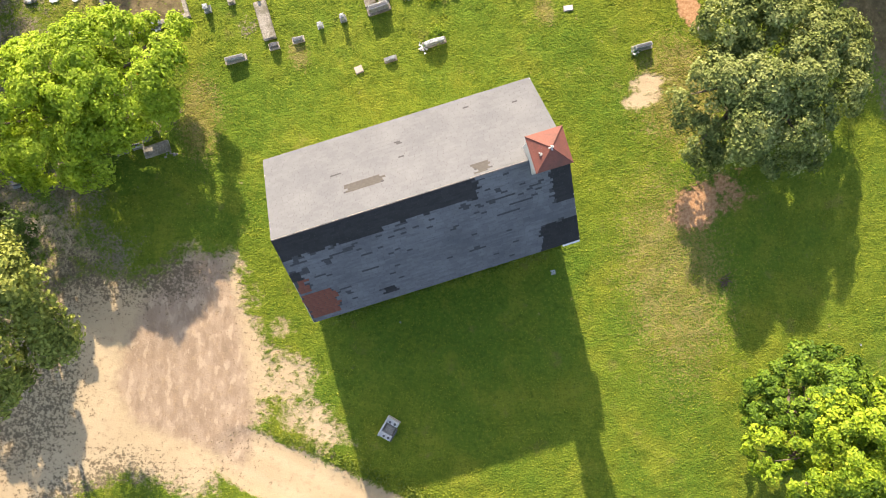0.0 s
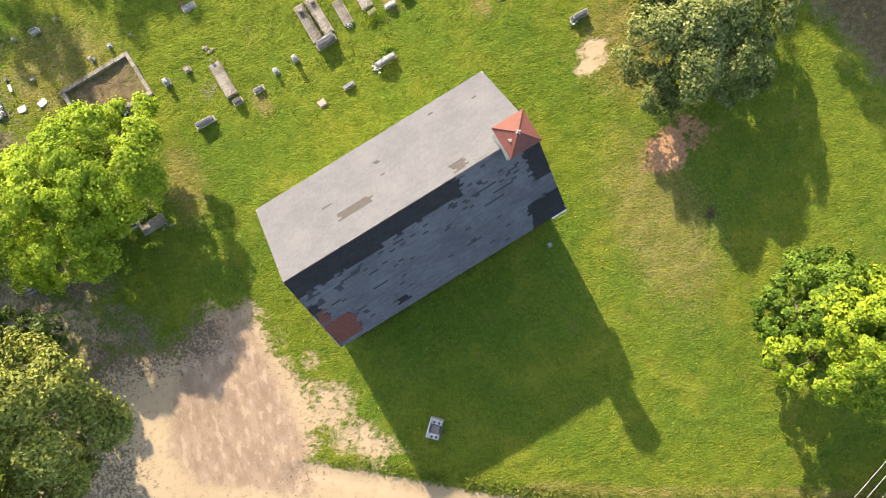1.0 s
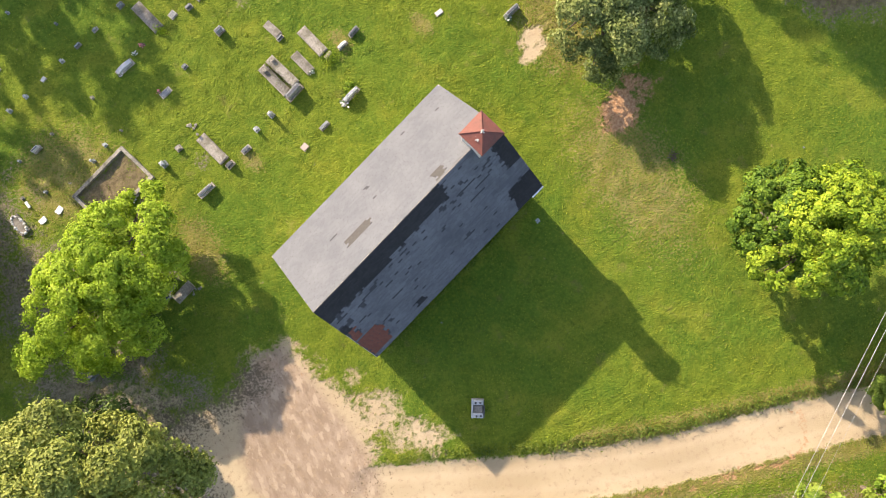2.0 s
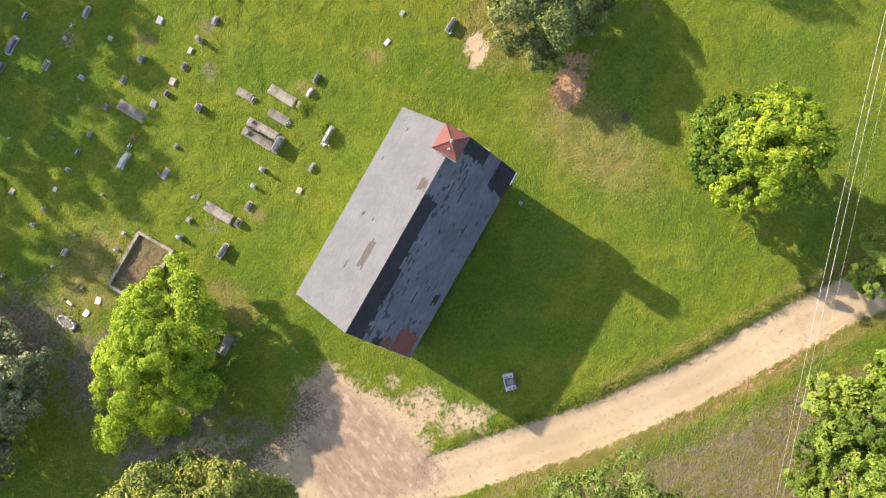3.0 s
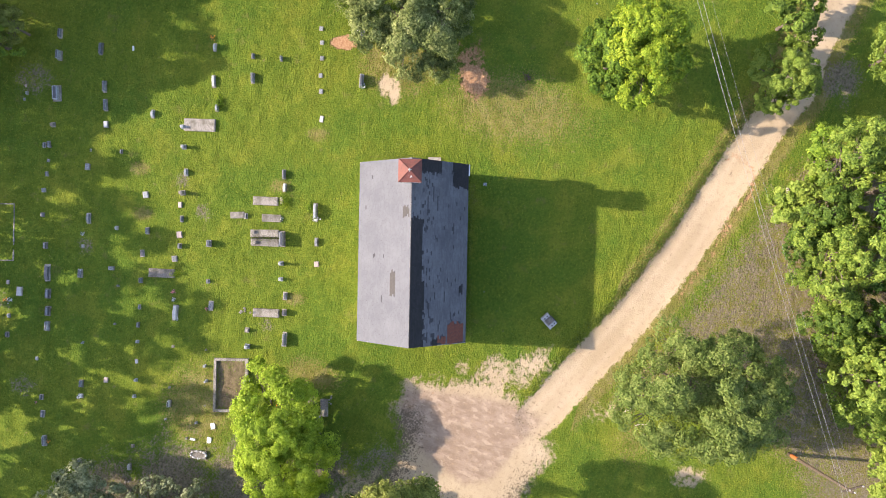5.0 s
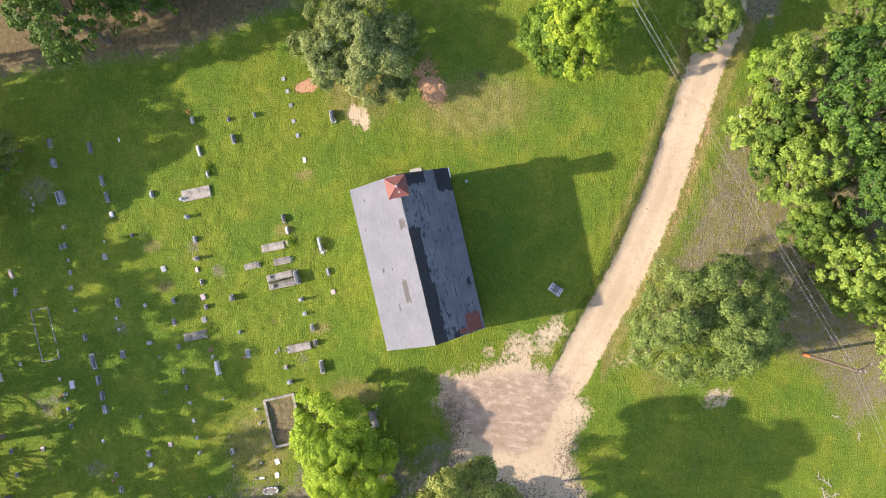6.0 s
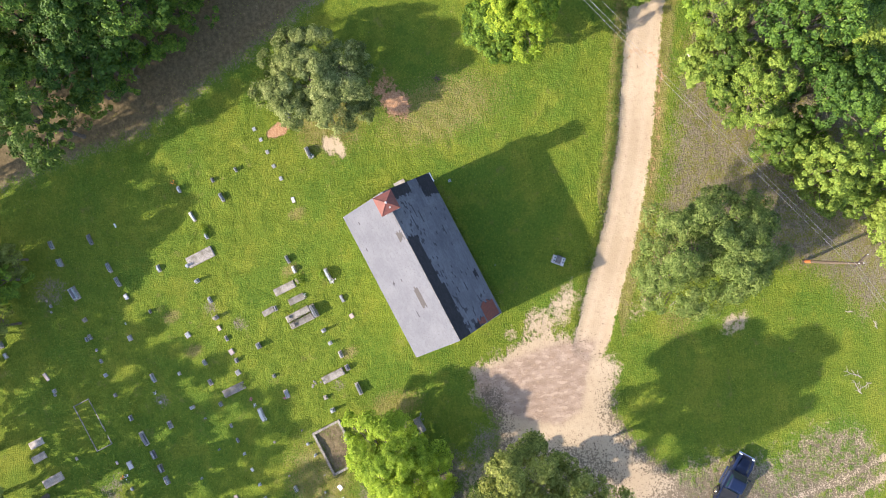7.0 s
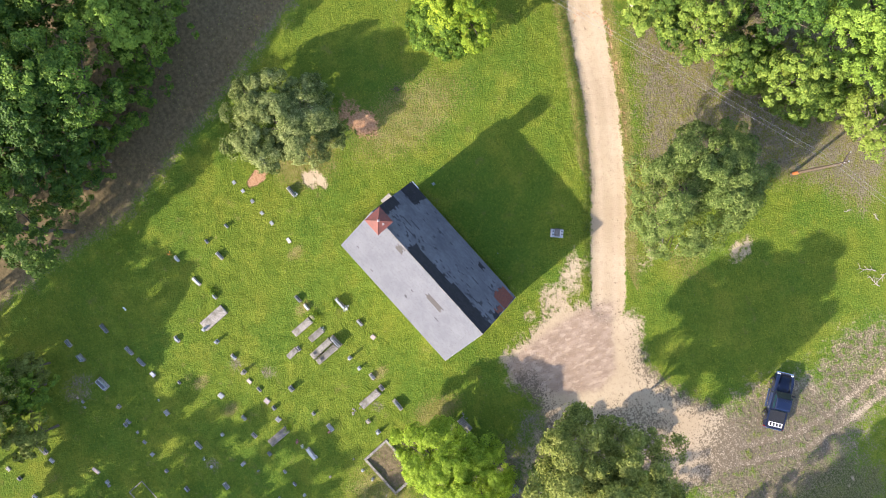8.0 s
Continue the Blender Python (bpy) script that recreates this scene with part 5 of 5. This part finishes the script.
def belt(edge, out, rows, gap, kinds, low, high):
    """Rows of trees behind a wood's edge."""
    for row in range(rows):
        for (x0, y0), (x1, y1) in zip(edge, edge[1:]):
            n = max(1, round(math.hypot(x1 - x0, y1 - y0) / gap))
            for k in range(n):
                s = (k + rng_wood.uniform(0.2, 0.8)) / n
                off = row * gap * 1.05 + rng_wood.uniform(-0.6, 0.9)
                scale = rng_wood.uniform(low, high) * (1.0 + 0.07 * row)
                wood(rng_wood.choice(kinds), x0 + s * (x1 - x0) + out[0] * off, y0 + s * (y1 - y0) + out[1] * off, scale)


# the wood south of the power line, then the one behind the cemetery
belt([(21, -28.8), (9.0, -30.8), (3.0, -35.0), (-3.5, -40.5), (-9.0, -44.0)], (0.40, -0.92), 3, 4.4, (0, 1, 0, 2, 1), 0.75, 1.0)
belt([(19.5, -28.2), (13.8, -28.4), (9.6, -30.4), (6.0, -33.0), (2.3, -36.4), (-2.0, -40.8), (-6.5, -44.5)], (0.55, -0.83), 1, 3.0, (4, 4, 4, 5), 0.7, 1.05)
belt([(19.5, 38.0), (24.5, 29.0), (29.0, 22.0), (36.5, 14.0)], (0.87, 0.5), 3, 4.7, (2, 2, 2, 0), 0.85, 1.05)
# the bend of the road, the cemetery's far side, and the trees that shade it
for x, y, k, s in ((18.2, 34.6, 0, 1.1), (22.0, 53.0, 2, 1.0), (29.0, -22.4, 4, 1.0), (33.5, -22.0, 1, 0.8), (28.5, -31.5, 0, 0.75), (36.0, -19.0, 0, 0.9),
                   (21.5, 48.5, 2, 1.0), (4.8, 46.8, 3, 0.9), (11.0, 53.5, 6, 0.9), (6.5, 55.0, 2, 1.0), (-1.5, 55.5, 3, 1.0), (3.0, 51.5, 6, 1.1), (8.5, 49.0, 6, 0.8), (0.5, 44.5, 3, 0.5),
                   (25.3, 24.0, 5, 0.9), (29.8, 19.2, 5, 1.0), (23.2, 28.0, 5, 0.85), (21.6, 31.4, 4, 0.9), (32.5, 16.2, 5, 1.0), (27.5, 21.3, 5, 0.8), (5.0, 43.9, 5, 0.95), (3.0, 45.5, 5, 0.8), (6.8, 42.6, 3, 0.45),
                   (14.5, 52.0, 2, 1.1), (9.5, 56.0, 2, 1.1), (4.0, 58.0, 3, 1.2), (-8.0, 60.0, 3, 1.15), (-12.5, 51.5, 6, 0.95), (-7.0, 55.5, 6, 1.0), (-13.5, 57.5, 6, 1.1), (-27.5, 41.5, 6, 0.9), (-17.5, 45.0, 6, 1.0), (-21.5, 42.5, 6, 0.85), (-17.0, 51.5, 6, 1.0), (-23.0, 47.0, 6, 1.0), (-29.0, 46.5, 6, 1.1), (-26.0, 52.5, 6, 1.15), (-33.0, 43.5, 3, 1.0), (-20.5, 56.0, 6, 1.15),
                   (-44.5, -4.0, 3, 1.1), (-48.5, -9.0, 3, 1.1), (-46.0, -15.0, 3, 0.9), (-45.5, -21.0, 3, 0.8), (-32.0, 22.5, 7, 1.0), (-29.8, 15.2, 7, 0.95), (-34.5, 15.0, 7, 1.1), (-39.5, 20.0, 3, 0.9), (-37.0, 10.0, 2, 0.85), (26.5, 33.5, 5, 1.0), (30.5, 27.0, 5, 1.1), (25.0, 37.0, 2, 0.9), (-36.0, 41.0, 3, 0.9)):
    wood(k, x, y, s)


# ---- the pickup truck ----
def pickup():
    m = pose(-28.15, -24.55, 0, 0, 0, math.degrees(math.atan2(-3.51, 4.46)) - 90)
    ob = thing("pickup_truck", m, "dark blue crew-cab pickup parked on sandy ground", "pickup truck")
    turn = pose(0, 0, 0, 0, 0, 90)

    def taper(bm, front, rear, top):
        """Draw the sides in towards nose, tail and roof."""
        for v in bm.verts:
            k = 1.0 - front * max(0.0, (v.co.y - 1.6) / 1.25) ** 2 - rear * max(0.0, (-v.co.y - 2.3) / 0.6) ** 2
            v.co.x *= k * (1.0 - top * max(0.0, v.co.z - 1.1))
        return bm

    side = [(-2.86, 0.55), (-2.88, 0.80), (-2.86, 1.02), (-0.98, 1.05), (0.95, 1.08), (1.3, 1.09), (2.0, 1.06), (2.5, 0.99), (2.78, 0.86), (2.84, 0.55), (2.6, 0.42), (-2.7, 0.42)]
    part("body", taper(prism(side, 1.92, turn, 0.05), 0.12, 0.03, 0.0), TRUCK_PAINT, ob)
    bm = bmesh.new()
    rings = []
    for y, w, z in ((1.0, 0.78, 1.075), (1.05, 0.70, 1.125), (1.9, 0.66, 1.115), (2.45, 0.58, 1.05), (2.7, 0.52, 0.93)):
        rings.append([bm.verts.new((x * w, y, z - 0.03 * x * x)) for x in (-1.0, -0.6, -0.3, 0.0, 0.3, 0.6, 1.0)])
    for p, q in zip(rings, rings[1:]):
        for k in range(6):
            bm.faces.new((p[k], p[k + 1], q[k + 1], q[k]))
    for f in bm.faces:
        f.smooth = True
    bmesh.ops.solidify(bm, geom=bm.faces[:], thickness=-0.05)
    part("bonnet", bm, TRUCK_PAINT, ob, "raised blue bonnet")
    cab = [(-0.98, 1.06), (0.98, 1.075), (0.62, 1.46), (0.36, 1.72), (0.16, 1.80), (-0.62, 1.81), (-0.80, 1.76), (-0.92, 1.40)]
    cabin = part("cab", taper(prism(cab, 1.80, turn, 0.07), 0, 0, 0.18), TRUCK_PAINT, ob)
    part("roof_skin", box((-0.66, -0.66, 1.80), (0.66, 0.14, 1.83), 0.014), TRUCK_PAINT, cabin)
    for nm, a, b, half in (("windscreen", (0.95, 1.12), (0.39, 1.72), 0.78), ("rear_window", (-0.985, 1.16), (-0.865, 1.66), 0.66)):
        bm = bmesh.new()
        out = 0.03 if a[0] > 0 else -0.03
        pts = [turn @ Vector((x + out, y, z + 0.012)) for x, z, y in ((*a, half), (*a, -half), (*b, -half * 0.88), (*b, half * 0.88))]
        bm.faces.new([bm.verts.new(p) for p in pts])
        bmesh.ops.solidify(bm, geom=bm.faces[:], thickness=0.02)
        part(nm, bm, AUTO_GLASS, cabin, "teal-tinted glass")
    for k in (-0.3, 0.3):
        part("wiper", tube([(k - 0.25, 1.0, 1.13), (k + 0.2, 0.86, 1.29)], [0.012, 0.008], 5), TRUCK_BLACK, cabin, "black wiper")
    for s in (-1, 1):
        for x0, x1 in ((0.04, 0.60), (-0.74, -0.04)):
            part("side_window", box((s * 0.825 - 0.03, x0, 1.16), (s * 0.825 + 0.03, x1, 1.60), 0.02, pose(0, 0, 0, 0, 0, 0)), AUTO_GLASS, cabin, "dark tinted side window")
        mirror = part("mirror", box((s * 1.02, 0.70, 1.10), (s * 1.24, 0.86, 1.34), 0.035), TRUCK_BLACK, ob, "black door mirror")
        part("mirror_arm", box((s * 0.86, 0.74, 1.14), (s * 1.04, 0.82, 1.20), 0.01), TRUCK_BLACK, mirror)
        part("running_board", box((s * 0.95, -0.95, 0.36), (s * 1.16, 1.0, 0.43), 0.02), CHROME, ob, "bright metal running board")
        for y in (-0.05, -0.82):
            part("door_handle", box((s * 0.955, y, 0.94), (s * 0.99, y + 0.18, 0.98), 0.008), CHROME, ob, "chrome door handle")
        for y in (-1.75, 1.75):
            wheel = part("wheel", tube([(s * 0.78, y, 0.40), (s * 0.80, y, 0.40), (s * 1.03, y, 0.40), (s * 1.05, y, 0.40)], [0.34, 0.40, 0.40, 0.34], 20), RUBBER, ob, "black tyre")
            part("rim", tube([(s * 1.0, y, 0.40), (s * 1.06, y, 0.40)], [0.27, 0.23], 14), CHROME, wheel, "bright alloy rim")
            arch = [(y + 0.54 * math.cos(a), 0.42 + 0.54 * math.sin(a)) for a in np.linspace(0, math.pi, 11)] + [(y + 0.42 * math.cos(a), 0.42 + 0.42 * math.sin(a)) for a in np.linspace(math.pi, 0, 11)]
            part("wheel_arch", prism(arch, 0.10, pose(s * 0.98, 0, 0, 0, 0, 0) @ turn, 0.0), TRUCK_BLACK, ob, "black wheel arch trim")
        part("headlight", box((s * 0.56, 2.62, 0.74), (s * 0.86, 2.82, 0.90), 0.03), LAMP_CLEAR, ob, "clear headlight")
        part("tail_light", box((s * 0.84, -2.895, 0.66), (s * 0.955, -2.80, 1.0), 0.015), LAMP_RED, ob, "red tail light")
        part("bed_rail", box((s * 0.90 - 0.06, -2.84, 1.03), (s * 0.90 + 0.05, -1.0, 1.12), 0.02), TRUCK_PAINT, ob)
    part("tonneau_cover", box((-0.83, -2.72, 1.03), (0.83, -1.04, 1.075), 0.015), TRUCK_BLACK, ob, "black bed cover")
    for y in (-1.5, -1.98):
        part("cover_rib", box((-0.80, y - 0.02, 1.075), (0.80, y + 0.02, 1.095), 0.006), TRUCK_BLACK, ob)
    part("tailgate", box((-0.86, -2.92, 0.62), (0.86, -2.82, 1.09), 0.02), TRUCK_PAINT, ob)
    rack = part("bed_rack", box((-0.70, -2.66, 1.075), (0.70, -2.60, 1.14), 0.012), WHITE_PAINT, ob, "white slotted rack across the bed")
    part("rack_rail", box((-0.70, -2.28, 1.075), (0.70, -2.22, 1.14), 0.012), WHITE_PAINT, rack)
    for k in range(5):
        x = -0.66 + 0.33 * k
        part("rack_bar", box((x - 0.055, -2.60, 1.075), (x + 0.055, -2.28, 1.13), 0.012), WHITE_PAINT, rack)
    part("front_bumper", box((-0.90, 2.74, 0.45), (0.90, 2.95, 0.72), 0.06), CHROME, ob, "chrome front bumper")
    part("rear_bumper", box((-0.93, -3.04, 0.45), (0.93, -2.88, 0.64), 0.04), CHROME, ob, "chrome rear bumper")
    part("grille", box((-0.54, 2.76, 0.70), (0.54, 2.87, 0.90), 0.02), TRUCK_BLACK, ob, "black grille")


pickup()


# ---- power line ----
def power_line():
    pole = thing("utility_pole", pose(-7.55, -35.8, 0), "brown timber utility pole with a crossarm", "utility pole")
    part("post", tube([(0, 0, -0.2), (0, 0, 4.5), (0.0, 0, 9.2)], [0.165, 0.145, 0.11], 12), TIMBER_POLE, pole)
    part("marker_band", tube([(0, 0, 0.5), (0, 0, 1.5)], [0.172, 0.166], 12), SLEEVE, pole, "orange marker sleeve")
    ang = 34.4
    arm = part("crossarm", box((-0.06, -1.0, 8.75), (0.06, 0.65, 8.88), 0.01), TIMBER_POLE, pole, "weathered crossarm")
    arm.matrix_basis = pose(0.14, 0, 0, 0, 0, ang)
    offsets = (-0.95, -0.1, 0.15)
    for o in offsets:
        z = 9.2 if o == -0.1 else 8.88
        ins = part("insulator", tube([(0, o, z), (0, o, z + 0.08), (0, o, z + 0.16)], [0.05, 0.07, 0.03], 8), INSULATOR, pole, "grey porcelain insulator")
        ins.matrix_basis = pose(0 if o == -0.1 else 0.14, 0, 0, 0, 0, ang)
    u = Vector((math.cos(radians(ang)), math.sin(radians(ang)), 0))
    v = Vector((-u.y, u.x, 0))
    base = Vector((-7.55, -35.8, 0))
    for o, z, r in ((0.15, 9.04, 0.010), (-0.1, 9.36, 0.010), (-0.95, 9.04, 0.005)):
        for ahead, reach in ((1, 62.0), (-1, 48.0)):
            start = base + v * o + Vector((0, 0, z)) + u * (0.14 if o else 0.0) + v * 0.6
            swing = v * (0.0 if ahead > 0 else 5.0)
            points = []
            for k in range(25):
                s = k / 24
                points.append(start + (u * ahead * reach + swing) * s + Vector((0, 0, -3.2 * s * (1 - s))))
            ob = part("overhead_wire", tube(points, [r] * 25, 5), WIRE, None)
            tagged(ob, "thin bare aluminium wire strung from the utility pole", "overhead wire", "wires of the power line")


power_line()


# ---- verge, twigs, loose stones, and the turf itself ----
def stone_bits():
    rng = np.random.default_rng(5)
    p = np.stack([rng.uniform(-36, 30, 5200), rng.uniform(-42, 2, 5200)], 1)
    z = zones(p[:, 0], p[:, 1])
    edge = (z["sand"] > 0.25) & (z["sand"] < 0.9) | (z["mottle"] > 0.4) & (rng.random(len(p)) < 0.35)
    p = p[edge & (rng.random(len(p)) < 0.6)]
    verts, faces = [], []
    for x, y in p:
        s = rng.uniform(0.03, 0.09)
        a = rng.uniform(0, 6.28)
        base = len(verts)
        for k in range(4):
            verts.append((x + s * math.cos(a + k * 1.57) * rng.uniform(0.6, 1.1), y + s * math.sin(a + k * 1.57) * rng.uniform(0.6, 1.1), -0.06))
        verts.append((x, y, s * 0.55))
        faces += [(base + k, base + (k + 1) % 4, base + 4) for k in range(4)]
    ob = new("loose_stones", mesh_of("loose_stones", verts, faces, LIMESTONE))
    tagged(ob, "small loose stones along the sandy road and lot", "stones", kind="stuff")


def weeds():
    rng = np.random.default_rng(6)
    pts = []
    line = ROAD[3:11]
    for (x0, y0), (x1, y1) in zip(line, line[1:]):
        d = math.hypot(x1 - x0, y1 - y0)
        n = int(d * 260)
        t = rng.random(n)
        off = 2.32 + rng.normal(size=n) * 0.26
        nx, ny = -(y1 - y0) / d, (x1 - x0) / d
        x, y = x0 + t * (x1 - x0) + nx * off, y0 + t * (y1 - y0) + ny * off
        tall = np.array([0.5 + 0.5 * noise.noise((a * 0.9, b * 0.9, 4.0)) for a, b in zip(x, y)])
        keep = rng.random(n) < np.clip(tall * 1.5 - 0.15, 0.1, 1) * np.clip((x + 11.0) / 6.0, 0.15, 1)
        pts.append(np.stack([x, y, rng.random(n) * (0.08 + 0.34 * tall)], 1)[keep])
    q = np.stack([rng.uniform(-12, 22, 9000), rng.uniform(-42, -20, 9000)], 1)
    q = q[(inside(q[:, 0], q[:, 1], VERGE) > 0) & (along(q[:, 0], q[:, 1], ROAD) > 2.1)]
    pts.append(np.concatenate([q, rng.uniform(0.0, 0.24, (len(q), 1))], 1))
    c, s = math.cos(radians(TURN)), math.sin(radians(TURN))
    for lx, ly, n in ((rng.uniform(0.2, LENGTH, 2600), -4.86 + rng.normal(size=2600) * 0.2, 2600), (LENGTH + 0.9 + np.abs(rng.normal(size=500)) * 0.4, rng.uniform(-1.0, 3.6, 500), 500)):
        tall = np.array([0.5 + 0.7 * noise.noise((a * 1.3, b, 8.0)) for a, b in zip(lx, ly)])
        keep = rng.random(n) < np.clip(tall, 0.05, 1)
        pts.append(np.stack([-8.02 + lx * c - ly * s, 0.34 + lx * s + ly * c, rng.random(n) * np.clip(0.1 + 0.5 * tall, 0.05, 0.6)], 1)[keep])
    p = np.concatenate(pts)
    p[:, 2] += 0.03
    nr = rng.normal(size=p.shape) + np.array([0, 0, 0.9])
    ob = new("roadside_weeds", leaf_mesh("roadside_weeds", p, nr, rng.uniform(0.07, 0.19, len(p)), rng, WEED, 0.5))
    tagged(ob, "low tangled weeds along the road edge and the church wall", "weeds", kind="stuff")


def turf():
    rng = np.random.default_rng(7)
    n = 230000
    r = 44 * np.sqrt(rng.random(n))
    a = rng.random(n) * 6.2832
    p = np.stack([r * np.cos(a), r * np.sin(a)], 1)
    z = zones(p[:, 0], p[:, 1])
    bare = np.maximum.reduce([z["sand"] * 1.3, z["clay"] * 1.3, z["litter"] * 0.8])
    c, s = math.cos(radians(TURN)), math.sin(radians(TURN))
    lx, ly = (p[:, 0] + 8.02) * c + (p[:, 1] - 0.34) * s, -(p[:, 0] + 8.02) * s + (p[:, 1] - 0.34) * c
    ok = (rng.random(n) > bare) & ~((lx > 0.2) & (lx < LENGTH + 0.9) & (np.abs(ly) < HALF - 0.5))
    clump = np.array([noise.noise((x * 0.8, y * 0.8, 2.0)) + 0.6 * noise.noise((x * 2.3, y * 2.3, 7.0)) for x, y in p])
    ok &= rng.random(n) < np.clip(0.55 + clump, 0.12, 1)
    p = p[ok]
    p = np.concatenate([p, rng.uniform(0.01, 0.03, (len(p), 1))], 1)
    nr = rng.normal(size=p.shape) * np.array([1, 1, 0.3]) + np.array([-0.2, 0.6, 1.0])
    ob = new("turf", leaf_mesh("turf", p, nr, rng.uniform(0.06, 0.14, len(p)), rng, GRASS_BLADE, 0.55))
    tagged(ob, "tufts of clover and grass standing in the lawn", "grass", kind="stuff")


def brush_heap(x, y):
    ob = thing("brush_heap", pose(x, y, 0), "small heap of dry brown twigs on the lawn", "brush heap")
    r = random.Random(3)
    for k in range(26):
        a, d = r.uniform(0, 6.28), r.uniform(0.1, 0.4)
        p = Vector((d * math.cos(a) * 0.7, d * math.sin(a), 0))
        q = p + Vector((r.uniform(-0.3, 0.3), r.uniform(-0.3, 0.3), r.uniform(0.05, 0.22)))
        part("twig", tube([p + Vector((0, 0, -0.01)), p.lerp(q, 0.5) + Vector((0, 0, 0.08)), q], [0.03, 0.026, 0.018], 5), TIMBER_POLE if k % 3 else BARK, ob)


def scrap(x, y, size, turn):
    ob = thing("paper_scrap", pose(x, y, 0.02, 0, 0, turn), "crumpled grey-white scrap lying in the grass", "litter", "scraps of litter")
    bm = bmesh.new()
    r = random.Random(int(x * 50))
    rows = [[bm.verts.new((i * size / 3 - size / 2, j * size / 3 - size / 2, r.uniform(0, 0.08))) for j in range(4)] for i in range(4)]
    for i in range(3):
        for j in range(3):
            bm.faces.new((rows[i][j], rows[i + 1][j], rows[i + 1][j + 1], rows[i][j + 1]))
    part("sheet", bm, GRANITE, ob)


def fallen_branch(x, y, length, turn, seed):
    """A bleached branch with side twigs, lying on the turf."""
    ob = thing("fallen_branch", pose(x, y, 0, 0, 0, turn), "bleached dead branch lying on the mown grass", "branch", "fallen branches on the lawn")
    r = random.Random(seed)
    spine = [Vector((k * length / 5, 0.12 * length * r.uniform(-0.5, 0.5), 0.05 + 0.03 * r.random())) for k in range(6)]
    part("stem", tube(spine, [0.05, 0.045, 0.04, 0.032, 0.024, 0.012], 6), DEADWOOD, ob)
    for k in range(5):
        p = spine[1 + k % 4]
        q = p + Vector((r.uniform(0.1, 0.3) * length, r.choice((-1, 1)) * r.uniform(0.12, 0.3) * length, r.uniform(0.0, 0.1)))
        part("twig", tube([p, p.lerp(q, 0.5) + Vector((0, 0, 0.05)), q], [0.026, 0.02, 0.008], 5), DEADWOOD, ob)


for k, (x, y, length, turn) in enumerate(((-20.3, -39.6, 2.0, 60), (-22.0, -39.2, 1.7, 20), (-21.0, -40.4, 1.5, 110), (-15.7, -42.0, 0.9, 15), (-13.5, -39.8, 0.7, 80), (-9.6, -21.6, 1.6, -60), (-8.8, -20.2, 1.3, -40), (-10.2, -22.4, 1.1, -75))):
    fallen_branch(x, y, length, turn, k)
log = thing("pale_log", pose(14.9, -28.2, 0, 0, 0, 30), "short pale barkless log at the wood edge", "log")
part("trunk_piece", tube([(-0.7, 0, 0.12), (0, 0.03, 0.14), (0.7, 0, 0.12)], [0.13, 0.14, 0.11], 10), DEADWOOD, log)
brush_heap(17.5, -2.1)
for x, y, size, turn in ((7.05, -1.55, 0.3, 10), (-2.3, -4.6, 0.12, 20), (26.0, -6.0, 0.12, 15)):
    scrap(x, y, size, turn)
stone_bits()
weeds()
turf()
